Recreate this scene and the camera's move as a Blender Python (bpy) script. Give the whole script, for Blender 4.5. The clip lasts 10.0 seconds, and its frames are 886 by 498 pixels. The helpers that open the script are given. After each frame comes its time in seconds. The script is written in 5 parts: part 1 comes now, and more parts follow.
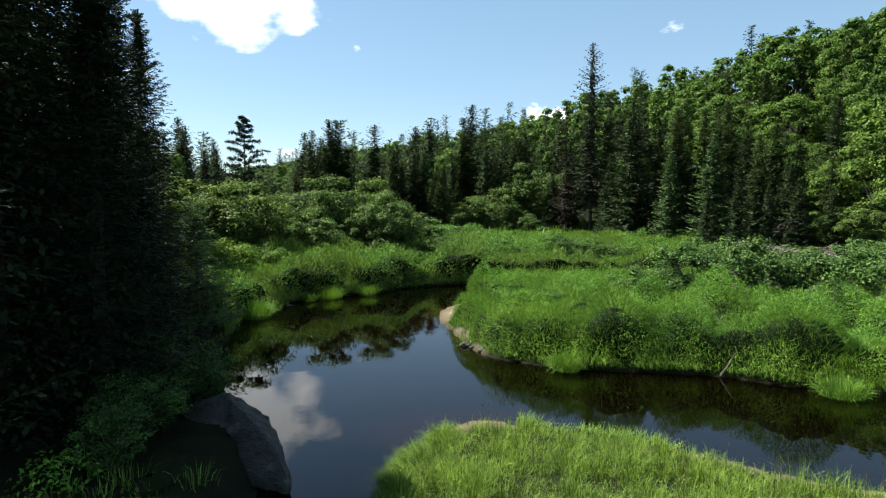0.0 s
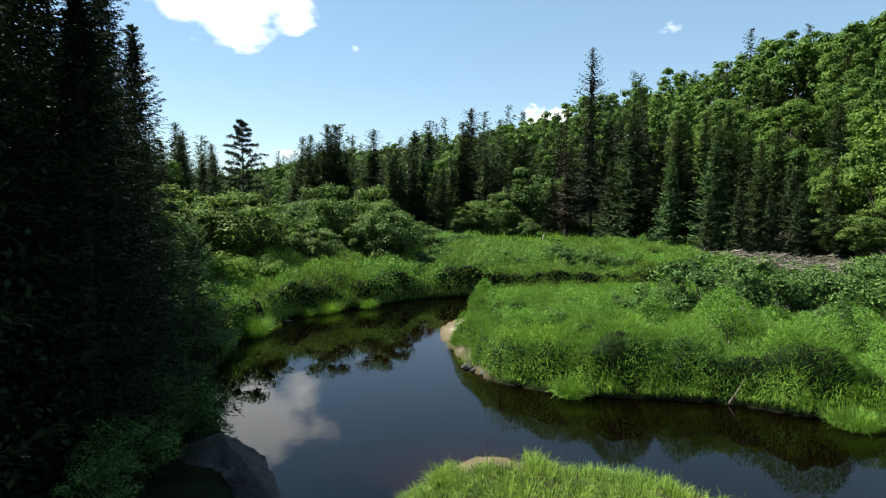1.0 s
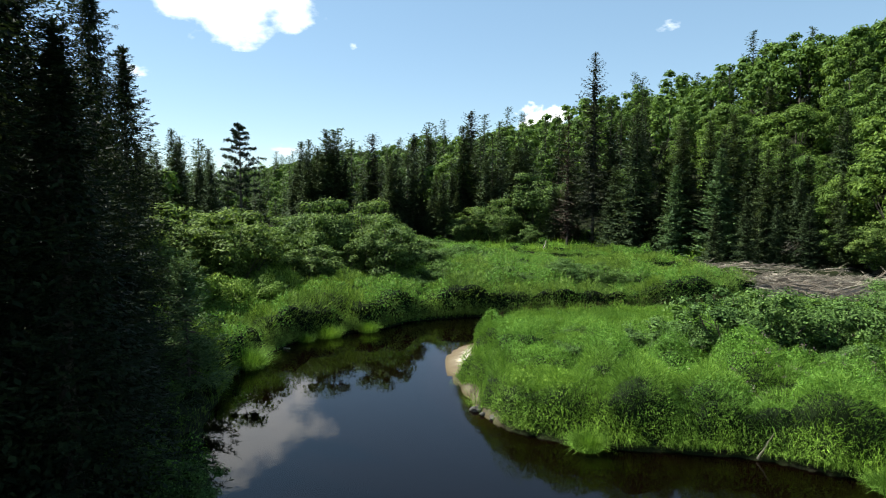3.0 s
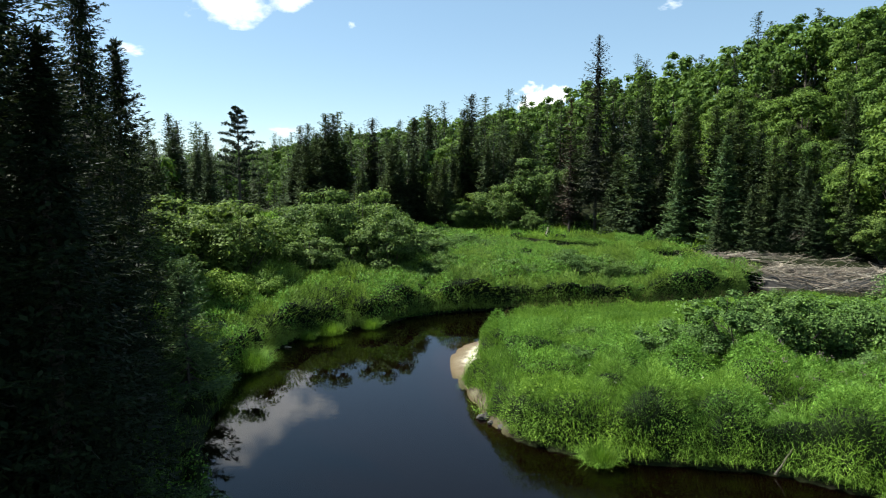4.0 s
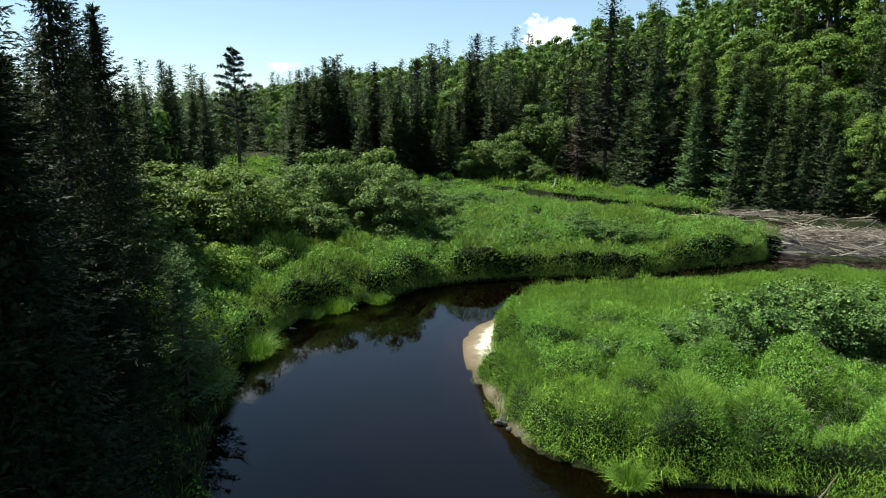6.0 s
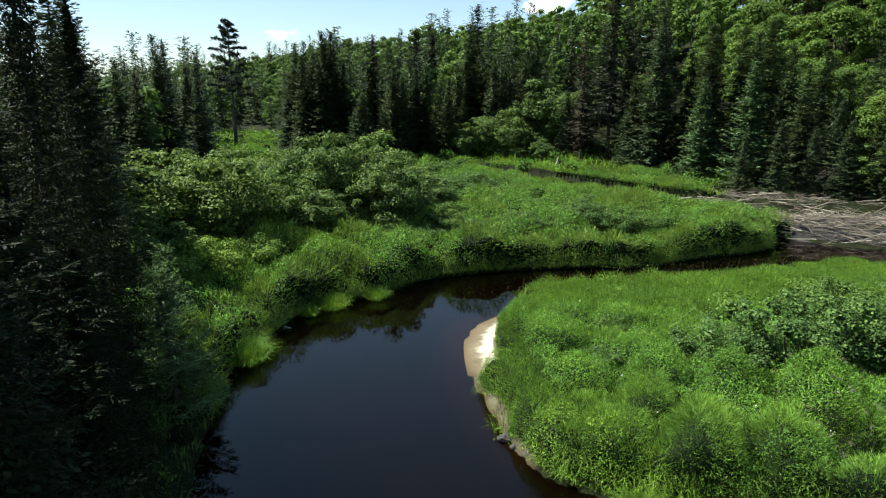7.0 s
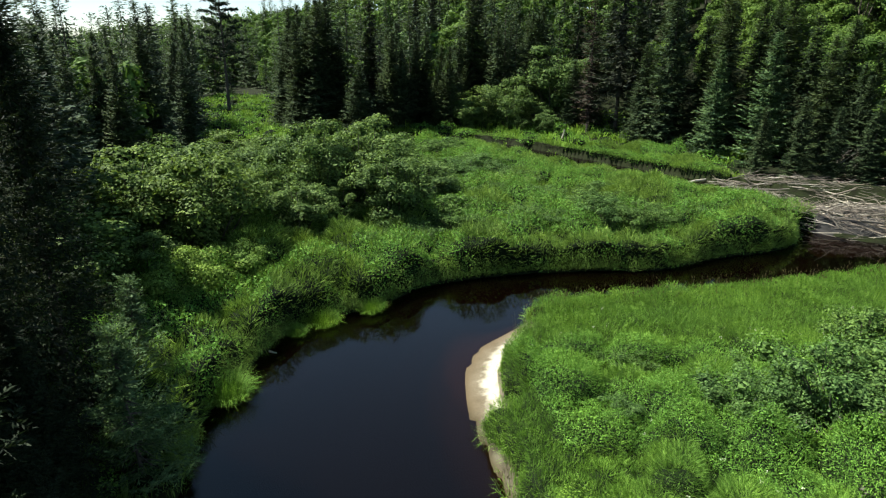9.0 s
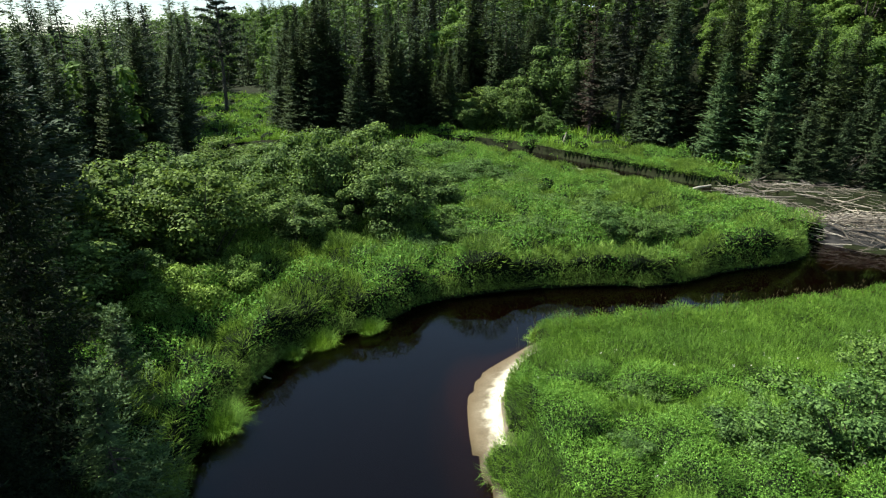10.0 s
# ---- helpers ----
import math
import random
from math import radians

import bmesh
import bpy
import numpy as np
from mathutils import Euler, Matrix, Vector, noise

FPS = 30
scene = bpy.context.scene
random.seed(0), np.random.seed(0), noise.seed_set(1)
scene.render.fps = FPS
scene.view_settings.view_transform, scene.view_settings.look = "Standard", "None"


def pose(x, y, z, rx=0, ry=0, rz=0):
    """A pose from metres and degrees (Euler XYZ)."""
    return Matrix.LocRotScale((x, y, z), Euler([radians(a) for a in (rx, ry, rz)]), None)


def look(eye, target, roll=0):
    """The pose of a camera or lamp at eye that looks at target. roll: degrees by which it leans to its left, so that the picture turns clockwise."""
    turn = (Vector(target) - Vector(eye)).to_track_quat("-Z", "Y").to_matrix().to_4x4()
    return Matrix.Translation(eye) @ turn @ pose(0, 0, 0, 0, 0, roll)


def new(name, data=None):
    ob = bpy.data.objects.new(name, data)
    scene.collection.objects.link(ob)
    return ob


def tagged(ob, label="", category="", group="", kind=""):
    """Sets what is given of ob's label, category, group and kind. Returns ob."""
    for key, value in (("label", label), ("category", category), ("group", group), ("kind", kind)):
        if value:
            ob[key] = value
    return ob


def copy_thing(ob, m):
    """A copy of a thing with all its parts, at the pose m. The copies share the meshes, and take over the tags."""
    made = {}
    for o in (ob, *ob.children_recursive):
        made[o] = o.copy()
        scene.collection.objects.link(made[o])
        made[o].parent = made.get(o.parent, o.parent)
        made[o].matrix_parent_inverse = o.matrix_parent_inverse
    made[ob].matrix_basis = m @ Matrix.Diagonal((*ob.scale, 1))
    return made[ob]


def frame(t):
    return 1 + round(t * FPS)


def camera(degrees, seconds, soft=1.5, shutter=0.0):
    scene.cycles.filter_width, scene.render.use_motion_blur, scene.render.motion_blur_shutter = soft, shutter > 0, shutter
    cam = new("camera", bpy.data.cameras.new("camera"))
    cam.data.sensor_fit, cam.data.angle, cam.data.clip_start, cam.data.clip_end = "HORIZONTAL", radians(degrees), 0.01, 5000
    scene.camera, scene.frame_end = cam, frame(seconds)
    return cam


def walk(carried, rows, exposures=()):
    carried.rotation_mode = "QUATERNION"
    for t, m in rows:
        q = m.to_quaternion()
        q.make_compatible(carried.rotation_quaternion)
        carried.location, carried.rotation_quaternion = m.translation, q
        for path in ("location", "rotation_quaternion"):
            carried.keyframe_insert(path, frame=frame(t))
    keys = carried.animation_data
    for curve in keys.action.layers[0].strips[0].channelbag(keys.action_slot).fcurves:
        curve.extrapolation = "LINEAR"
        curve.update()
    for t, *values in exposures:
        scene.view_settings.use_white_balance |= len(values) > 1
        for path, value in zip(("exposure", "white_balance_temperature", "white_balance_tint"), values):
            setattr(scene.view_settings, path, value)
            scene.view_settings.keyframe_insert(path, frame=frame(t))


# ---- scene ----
cam = camera(70.6, 10.0, soft=1.2)
METRES, EYE, TILT, LEAN, TURN = 13.0, 5.2, -4.0, 0.0, 0.0
ROWS = [
    (0.0, 0.0, 0.0, 0.0, 0.0, 0.0, -0.0),
    (0.5, -0.0036, 0.0179, 0.0271, -0.06, 0.02, 0.01),
    (1.0, -0.0072, 0.0358, 0.0547, -0.13, 0.04, 0.02),
    (1.5, -0.0111, 0.0551, 0.0821, -0.18, 0.04, 0.03),
    (2.0, -0.0169, 0.0767, 0.1078, -0.23, 0.05, 0.04),
    (2.5, -0.0236, 0.1007, 0.131, -0.27, 0.06, 0.05),
    (4.0, -0.0502, 0.1815, 0.2162, -0.38, -1.93, 0.01),
    (4.5, -0.0615, 0.2101, 0.2457, -0.42, -3.33, 0.01),
    (5.0, -0.0712, 0.2431, 0.2778, -0.41, -4.74, 0.01),
    (5.5, -0.0794, 0.2811, 0.3108, -0.4, -6.15, 0.0),
    (6.0, -0.085, 0.3242, 0.3466, -0.25, -7.58, -0.02),
    (7.5, -0.0855, 0.4862, 0.4609, -0.27, -11.48, 0.01),
    (8.0, -0.0827, 0.5486, 0.5007, -0.26, -12.54, 0.03),
    (8.5, -0.0797, 0.6115, 0.5348, -0.25, -13.42, 0.03),
    (9.0, -0.0794, 0.6663, 0.5669, -0.15, -14.17, 0.01),
    (9.5, -0.082, 0.716, 0.5969, -0.15, -14.51, 0.01),
    (10.0, -0.0842, 0.7567, 0.6246, -0.19, -14.57, -0.01),
]
walk(cam, [(t, pose(0, 0, EYE, TILT, LEAN, TURN) @ pose(METRES * x, METRES * y, METRES * z, 90 + pitch, roll, yaw)) for t, x, y, z, yaw, pitch, roll in ROWS],
     exposures=[(0.0, 1.72, 6500, 6), (10.0, 1.72, 6500, 6)])

# ---- world, sun, exposure ----
SUN_ELEV, SUN_AZ = 54.0, -67.0          # degrees; azimuth clockwise from +y
sky_world = bpy.data.worlds.new("sky_world")
scene.world = sky_world
sky_world.use_nodes = True
wn = sky_world.node_tree.nodes
wl = sky_world.node_tree.links
sky_node = wn.new("ShaderNodeTexSky")
sky_node.sky_type = 'NISHITA'
sky_node.sun_disc = False
sky_node.sun_elevation = radians(SUN_ELEV)
sky_node.sun_rotation = radians(SUN_AZ)
sky_node.air_density = 0.9
sky_node.dust_density = 0.0
sky_node.ozone_density = 0.0
# thin even haze flattens the sky's glow towards the horizon
haze = wn.new("ShaderNodeMix")
haze.data_type = 'RGBA'
haze.inputs[0].default_value = 0.36
haze.inputs[7].default_value = (2.25, 3.8, 5.2, 1.0)
wl.new(sky_node.outputs[0], haze.inputs[6])
wl.new(haze.outputs[2], wn["Background"].inputs[0])
wn["Background"].inputs[1].default_value = 0.052

sun_data = bpy.data.lights.new("sun", 'SUN')
sun_data.energy = 5.0
sun_data.angle = radians(0.5)
sun_data.color = (1.0, 0.97, 0.91)
sun = new("sun", sun_data)
se, sa = radians(SUN_ELEV), radians(SUN_AZ)
TO_SUN = Vector((math.sin(sa) * math.cos(se), math.cos(sa) * math.cos(se), math.sin(se)))
sun.matrix_world = look(TO_SUN * 200, (0, 0, 0))


# ---- materials ----
def material(name):
    m = bpy.data.materials.new(name)
    m.use_nodes = True
    nt = m.node_tree
    return m, nt, nt.nodes, nt.links, nt.nodes["Principled BSDF"]


def noise_node(nodes, links, scale, detail=4.0, coord="Object", rough=0.6):
    tc = nodes.new("ShaderNodeTexCoord")
    n = nodes.new("ShaderNodeTexNoise")
    n.inputs["Scale"].default_value = scale
    n.inputs["Detail"].default_value = detail
    n.inputs["Roughness"].default_value = rough
    links.new(tc.outputs[coord], n.inputs["Vector"])
    return n


def ramp_node(nodes, links, source, stops):
    r = nodes.new("ShaderNodeValToRGB")
    while len(r.color_ramp.elements) < len(stops):
        r.color_ramp.elements.new(0.5)
    for e, (p, c) in zip(r.color_ramp.elements, stops):
        e.position, e.color = p, (*c, 1.0)
    links.new(source, r.inputs[0])
    return r


def mix_node(nodes, links, a, b, fac, mode='MIX'):
    m = nodes.new("ShaderNodeMix")
    m.data_type, m.blend_type = 'RGBA', mode
    for sock, v in ((m.inputs[6], a), (m.inputs[7], b), (m.inputs[0], fac)):
        if isinstance(v, bpy.types.NodeSocket):
            links.new(v, sock)
        elif isinstance(v, (tuple, list)):
            sock.default_value = (*v, 1.0)
        else:
            sock.default_value = v
    return m.outputs[2]


def leaf_material(name, dark, mid, light, through_light=0.35, patch=0.35, rough=0.5, patch_scale=0.45, spread=0.85, red=1.0):
    """Leaves, blades or needles: every piece has its own tint, patches drift over the whole."""
    dark, light = [tuple(m + (c - m) * spread for c, m in zip(end, mid)) for end in (dark, light)]
    dark, mid, light = [(c[0] * red, c[1], c[2] * (0.2 + red)) for c in (dark, mid, light)]
    m, nt, nodes, links, bsdf = material(name)
    geo = nodes.new("ShaderNodeNewGeometry")
    info = nodes.new("ShaderNodeObjectInfo")
    ramp = ramp_node(nodes, links, geo.outputs["Random Per Island"], [(0.0, dark), (0.5, mid), (1.0, light)])
    n = noise_node(nodes, links, patch_scale, 3.0)
    pr = ramp_node(nodes, links, n.outputs[0], [(0.35, (0.72, 0.74, 0.8)), (0.65, (1.25, 1.18, 0.9))])
    col = mix_node(nodes, links, ramp.outputs[0], pr.outputs[0], patch, 'MULTIPLY')
    tint = ramp_node(nodes, links, info.outputs["Random"], [(0.0, (0.78, 0.86, 0.95)), (0.5, (1.0, 1.0, 1.0)), (1.0, (1.22, 1.12, 0.82))])
    col = mix_node(nodes, links, col, tint.outputs[0], 0.45, 'MULTIPLY')
    links.new(col, bsdf.inputs["Base Color"])
    bsdf.inputs["Roughness"].default_value = rough
    bsdf.inputs["Specular IOR Level"].default_value = 0.05
    tr = nodes.new("ShaderNodeBsdfTranslucent")
    warm = mix_node(nodes, links, col, (1.2, 1.22, 0.5), 0.6, 'MULTIPLY')
    links.new(warm, tr.inputs[0])
    mx = nodes.new("ShaderNodeMixShader")
    mx.inputs[0].default_value = through_light
    links.new(bsdf.outputs[0], mx.inputs[1])
    links.new(tr.outputs[0], mx.inputs[2])
    links.new(mx.outputs[0], nodes["Material Output"].inputs[0])
    return m


def bark_material(name, a, b, scale=6.0):
    m, nt, nodes, links, bsdf = material(name)
    tc = nodes.new("ShaderNodeTexCoord")
    mp = nodes.new("ShaderNodeMapping")
    mp.inputs["Scale"].default_value = (3.0, 3.0, 0.6)
    links.new(tc.outputs["Object"], mp.inputs[0])
    n = nodes.new("ShaderNodeTexNoise")
    n.inputs["Scale"].default_value = scale
    n.inputs["Detail"].default_value = 6.0
    links.new(mp.outputs[0], n.inputs["Vector"])
    info = nodes.new("ShaderNodeObjectInfo")
    r = ramp_node(nodes, links, n.outputs[0], [(0.3, a), (0.7, b)])
    t = ramp_node(nodes, links, info.outputs["Random"], [(0.0, (0.75, 0.75, 0.75)), (1.0, (1.25, 1.2, 1.1))])
    links.new(mix_node(nodes, links, r.outputs[0], t.outputs[0], 1.0, 'MULTIPLY'), bsdf.inputs["Base Color"])
    bsdf.inputs["Roughness"].default_value = 0.9
    bp = nodes.new("ShaderNodeBump")
    bp.inputs["Strength"].default_value = 0.6
    bp.inputs["Distance"].default_value = 0.02
    links.new(n.outputs[0], bp.inputs["Height"])
    links.new(bp.outputs[0], bsdf.inputs["Normal"])
    return m


# same needles twice: shade put into the first colour, light into the second
SPRUCE_SHADE = leaf_material("spruce_needles_shade", (0.0040, 0.0088, 0.0034), (0.0095, 0.0190, 0.0062), (0.0240, 0.0400, 0.0122), 0.2, 0.4, 0.6, red=1.2)
SPRUCE_LIT = leaf_material("spruce_needles_lit", (0.0133, 0.0260, 0.0099), (0.0290, 0.0543, 0.0184), (0.0619, 0.1024, 0.0329), 0.2, 0.4, 0.6, red=1.2)
SPRUCE_GREY = leaf_material("thin_grey_needles", (0.0211, 0.0263, 0.0160), (0.0334, 0.0403, 0.0238), (0.0474, 0.0545, 0.0334), 0.15, 0.4, 0.7)
FIR_LIGHT = leaf_material("fir_needles", (0.0274, 0.0568, 0.0205), (0.0548, 0.1089, 0.0343), (0.1103, 0.1851, 0.0558), 0.2, 0.4, 0.6, red=1.15)
PINE = leaf_material("pine_needles", (0.0102, 0.0190, 0.0088), (0.0153, 0.0274, 0.0126), (0.0260, 0.0394, 0.0172), 0.15, 0.3, 0.6, red=1.1)
RUSTY = leaf_material("dead_rusty_needles", (0.0255, 0.0191, 0.0139), (0.0429, 0.0302, 0.0191), (0.0557, 0.0429, 0.0278), 0.1, 0.3, 0.8)
MAPLE = leaf_material("hardwood_leaves", (0.0311, 0.0637, 0.0111), (0.0595, 0.1175, 0.0187), (0.1105, 0.1956, 0.0340), 0.27, 0.5, 0.6, 0.2, red=1.12)
ALDER = leaf_material("alder_leaves", (0.0195, 0.0392, 0.0087), (0.0597, 0.1114, 0.0224), (0.1454, 0.2354, 0.0528), 0.27, 0.45, 0.6, red=1.12)
HERB = leaf_material("herb_leaves", (0.0307, 0.0732, 0.0098), (0.0842, 0.1860, 0.0236), (0.1786, 0.3392, 0.0499), 0.2, 0.5, 0.6)
DARKSHRUB = leaf_material("shrub_leaves", (0.0152, 0.0340, 0.0077), (0.0454, 0.0956, 0.0191), (0.1146, 0.2067, 0.0437), 0.2, 0.4, 0.6, red=1.1)
GRASS = leaf_material("grass_blades", (0.0332, 0.0688, 0.0082), (0.1006, 0.1925, 0.0227), (0.2249, 0.3760, 0.0572), 0.22, 0.6, 0.6)
# near-bank blades, with their sunlit look put into the colour
SUNLIT_GRASS = leaf_material("sunlit_grass_blades", (0.0300, 0.0560, 0.0075), (0.0980, 0.1650, 0.0220), (0.2100, 0.3100, 0.0560), 0.25, 0.6, 0.6)
SEDGE = leaf_material("sedge_blades", (0.0300, 0.0585, 0.0085), (0.0911, 0.1635, 0.0242), (0.2119, 0.3329, 0.0594), 0.22, 0.6, 0.6, red=1.05)
STRAW = leaf_material("dry_straw", (0.0439, 0.0357, 0.0193), (0.0662, 0.0551, 0.0301), (0.0937, 0.0800, 0.0469), 0.25, 0.4, 0.7)
SEED = leaf_material("seed_heads", (0.0595, 0.0459, 0.0254), (0.0874, 0.0688, 0.0366), (0.1190, 0.0961, 0.0552), 0.3, 0.3, 0.7)
PINKISH = leaf_material("pinkish_flower_heads", (0.0806, 0.0620, 0.0527), (0.1116, 0.0899, 0.0775), (0.1488, 0.1240, 0.1085), 0.3, 0.3, 0.7)
WHITEBLOOM = leaf_material("white_flower_heads", (0.3844, 0.3844, 0.2604), (0.4464, 0.4464, 0.3472), (0.4960, 0.4960, 0.4340), 0.3, 0.2, 0.7)
# near-black, so the shade among the stems is in the colour
UNDER_SHADE = leaf_material("stem_shade", (0.004, 0.007, 0.002), (0.006, 0.011, 0.003), (0.010, 0.017, 0.005), 0.05, 0.5, 0.9)
BARK = bark_material("grey_brown_bark", (0.0231, 0.0185, 0.0145), (0.0858, 0.0726, 0.0594))
DEADWOOD = bark_material("weathered_dead_wood", (0.06, 0.05, 0.04), (0.18, 0.155, 0.125), 9.0)
PEELED = bark_material("peeled_pale_wood", (0.22, 0.195, 0.155), (0.40, 0.365, 0.30), 9.0)


def ground_material():
    m, nt, nodes, links, bsdf = material("meadow_soil_and_sand")
    at = nodes.new("ShaderNodeAttribute")
    at.attribute_name = "sand"
    n1 = noise_node(nodes, links, 1.3, 8.0)
    n2 = noise_node(nodes, links, 14.0, 6.0)
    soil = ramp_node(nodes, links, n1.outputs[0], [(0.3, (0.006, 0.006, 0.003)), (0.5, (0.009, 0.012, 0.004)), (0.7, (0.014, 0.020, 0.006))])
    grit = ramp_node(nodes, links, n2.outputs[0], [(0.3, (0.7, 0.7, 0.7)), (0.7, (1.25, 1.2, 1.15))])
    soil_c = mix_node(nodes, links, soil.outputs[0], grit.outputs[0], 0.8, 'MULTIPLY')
    sand = ramp_node(nodes, links, n1.outputs[0], [(0.3, (0.08, 0.066, 0.043)), (0.5, (0.125, 0.107, 0.076)), (0.7, (0.17, 0.15, 0.11))])
    sand_c = mix_node(nodes, links, sand.outputs[0], grit.outputs[0], 0.5, 'MULTIPLY')
    # wet sand and silt by height above the stream
    geo = nodes.new("ShaderNodeNewGeometry")
    sep = nodes.new("ShaderNodeSeparateXYZ")
    links.new(geo.outputs["Position"], sep.inputs[0])
    mr = nodes.new("ShaderNodeMapRange")
    mr.inputs[1].default_value, mr.inputs[2].default_value = 0.0, 0.14
    links.new(sep.outputs[2], mr.inputs[0])
    dry = nodes.new("ShaderNodeMapRange")
    dry.inputs[1].default_value, dry.inputs[2].default_value = 0.18, 0.25
    edge = nodes.new("ShaderNodeMath")
    edge.operation = 'MULTIPLY_ADD'
    edge.inputs[1].default_value = 0.16
    n3 = noise_node(nodes, links, 2.6, 6.0)
    links.new(n3.outputs[0], edge.inputs[0])
    links.new(sep.outputs[2], edge.inputs[2])
    links.new(edge.outputs[0], dry.inputs[0])
    pale = mix_node(nodes, links, (0.36, 0.335, 0.26), grit.outputs[0], 0.45, 'MULTIPLY')
    bare = nodes.new("ShaderNodeMapRange")
    bare.inputs[1].default_value, bare.inputs[2].default_value = 0.80, 0.97
    links.new(at.outputs["Fac"], bare.inputs[0])
    crust = nodes.new("ShaderNodeMath")
    crust.operation = 'MULTIPLY'
    links.new(dry.outputs[0], crust.inputs[0])
    links.new(bare.outputs[0], crust.inputs[1])
    sand_c = mix_node(nodes, links, sand_c, pale, crust.outputs[0])
    sand_w = mix_node(nodes, links, (0.075, 0.055, 0.030), sand_c, mr.outputs[0])
    # deep bed darkened in colour for the light lost in the water
    silt_dim = nodes.new("ShaderNodeMapRange")
    silt_dim.inputs[1].default_value, silt_dim.inputs[2].default_value = -0.45, -0.02
    links.new(sep.outputs[2], silt_dim.inputs[0])
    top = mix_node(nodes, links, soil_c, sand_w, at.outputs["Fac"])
    links.new(mix_node(nodes, links, (0.006, 0.0042, 0.0032), top, silt_dim.outputs[0]), bsdf.inputs["Base Color"])
    bsdf.inputs["Roughness"].default_value = 0.95
    bsdf.inputs["Specular IOR Level"].default_value = 0.08
    bp = nodes.new("ShaderNodeBump")
    bp.inputs["Strength"].default_value = 0.5
    bp.inputs["Distance"].default_value = 0.05
    links.new(n2.outputs[0], bp.inputs["Height"])
    links.new(bp.outputs[0], bsdf.inputs["Normal"])
    return m


def water_material():
    """Tea-coloured stream: a mirror over a brown filter, through which the bed shows in the shallows."""
    m, nt, nodes, links, bsdf = material("tea_brown_water")
    nodes.remove(bsdf)
    gl = nodes.new("ShaderNodeBsdfGlossy")
    gl.inputs["Roughness"].default_value = 0.015
    gl.inputs["Color"].default_value = (0.98, 0.98, 1.0, 1)
    tp = nodes.new("ShaderNodeBsdfTransparent")
    tp.inputs[0].default_value = (0.24, 0.135, 0.08, 1)
    fr = nodes.new("ShaderNodeFresnel")
    fr.inputs[0].default_value = 1.28
    n = noise_node(nodes, links, 1.1, 3.0)
    n2 = noise_node(nodes, links, 0.16, 2.0)
    mul = nodes.new("ShaderNodeMath")
    mul.operation = 'MULTIPLY'
    links.new(n.outputs[0], mul.inputs[0])
    links.new(n2.outputs[0], mul.inputs[1])
    bp = nodes.new("ShaderNodeBump")
    bp.inputs["Strength"].default_value = 0.10
    bp.inputs["Distance"].default_value = 0.05
    links.new(mul.outputs[0], bp.inputs["Height"])
    links.new(bp.outputs[0], gl.inputs["Normal"])
    links.new(bp.outputs[0], fr.inputs["Normal"])
    mx = nodes.new("ShaderNodeMixShader")
    links.new(fr.outputs[0], mx.inputs[0])
    # fine brown silt in the water scatters a little of the sun
    df = nodes.new("ShaderNodeBsdfDiffuse")
    df.inputs[0].default_value = (0.046, 0.025, 0.015, 1)
    body = nodes.new("ShaderNodeMixShader")
    body.inputs[0].default_value = 0.012
    links.new(tp.outputs[0], body.inputs[1])
    links.new(df.outputs[0], body.inputs[2])
    links.new(body.outputs[0], mx.inputs[1])
    links.new(gl.outputs[0], mx.inputs[2])
    links.new(mx.outputs[0], nodes["Material Output"].inputs[0])
    return m


def rock_material(name, a, b, moss):
    m, nt, nodes, links, bsdf = material(name)
    n = noise_node(nodes, links, 2.2, 8.0)
    n2 = noise_node(nodes, links, 22.0, 5.0)
    r = ramp_node(nodes, links, n.outputs[0], [(0.3, a), (0.55, b), (0.75, moss)])
    g = ramp_node(nodes, links, n2.outputs[0], [(0.3, (0.65, 0.65, 0.65)), (0.7, (1.3, 1.3, 1.3))])
    links.new(mix_node(nodes, links, r.outputs[0], g.outputs[0], 0.8, 'MULTIPLY'), bsdf.inputs["Base Color"])
    bsdf.inputs["Roughness"].default_value = 0.9
    bp = nodes.new("ShaderNodeBump")
    bp.inputs["Strength"].default_value = 0.7
    bp.inputs["Distance"].default_value = 0.04
    links.new(n2.outputs[0], bp.inputs["Height"])
    links.new(bp.outputs[0], bsdf.inputs["Normal"])
    return m


GROUND, WATER = ground_material(), water_material()
ROCK = rock_material("lichened_boulder", (0.015, 0.0135, 0.012), (0.036, 0.033, 0.028), (0.11, 0.105, 0.09))


# ---- mesh helpers ----
def quad_mesh(name, verts, faces, mat, smooth=False):
    """A mesh from arrays: verts (n, 3) and faces (k, 4)."""
    verts, faces = np.asarray(verts, np.float32), np.asarray(faces, np.int32)
    me = bpy.data.meshes.new(name)
    me.vertices.add(len(verts))
    me.vertices.foreach_set("co", verts.ravel())
    me.loops.add(faces.size)
    me.loops.foreach_set("vertex_index", faces.ravel())
    me.polygons.add(len(faces))
    me.polygons.foreach_set("loop_start", np.arange(0, faces.size, 4, dtype=np.int32))
    me.polygons.foreach_set("use_smooth", np.full(len(faces), smooth))
    me.update(calc_edges=True)
    me.materials.append(mat)
    return me


def part(name, data, parent=None, label=""):
    ob = new(name, data)
    ob.parent = parent
    if label:
        ob["label"] = label
    return ob


def unit(v):
    return v / np.maximum(np.linalg.norm(v, axis=-1, keepdims=True), 1e-9)


def kites(base, way, side, length, width, belly=0.45):
    """Leaf-shaped quads: base, two flanks, tip."""
    length, width = np.reshape(length, (-1, 1)), np.reshape(width, (-1, 1))
    mid = base + way * length * belly
    v = np.stack([base, mid + side * width * 0.5, base + way * length, mid - side * width * 0.5], 1)
    return v.reshape(-1, 3)


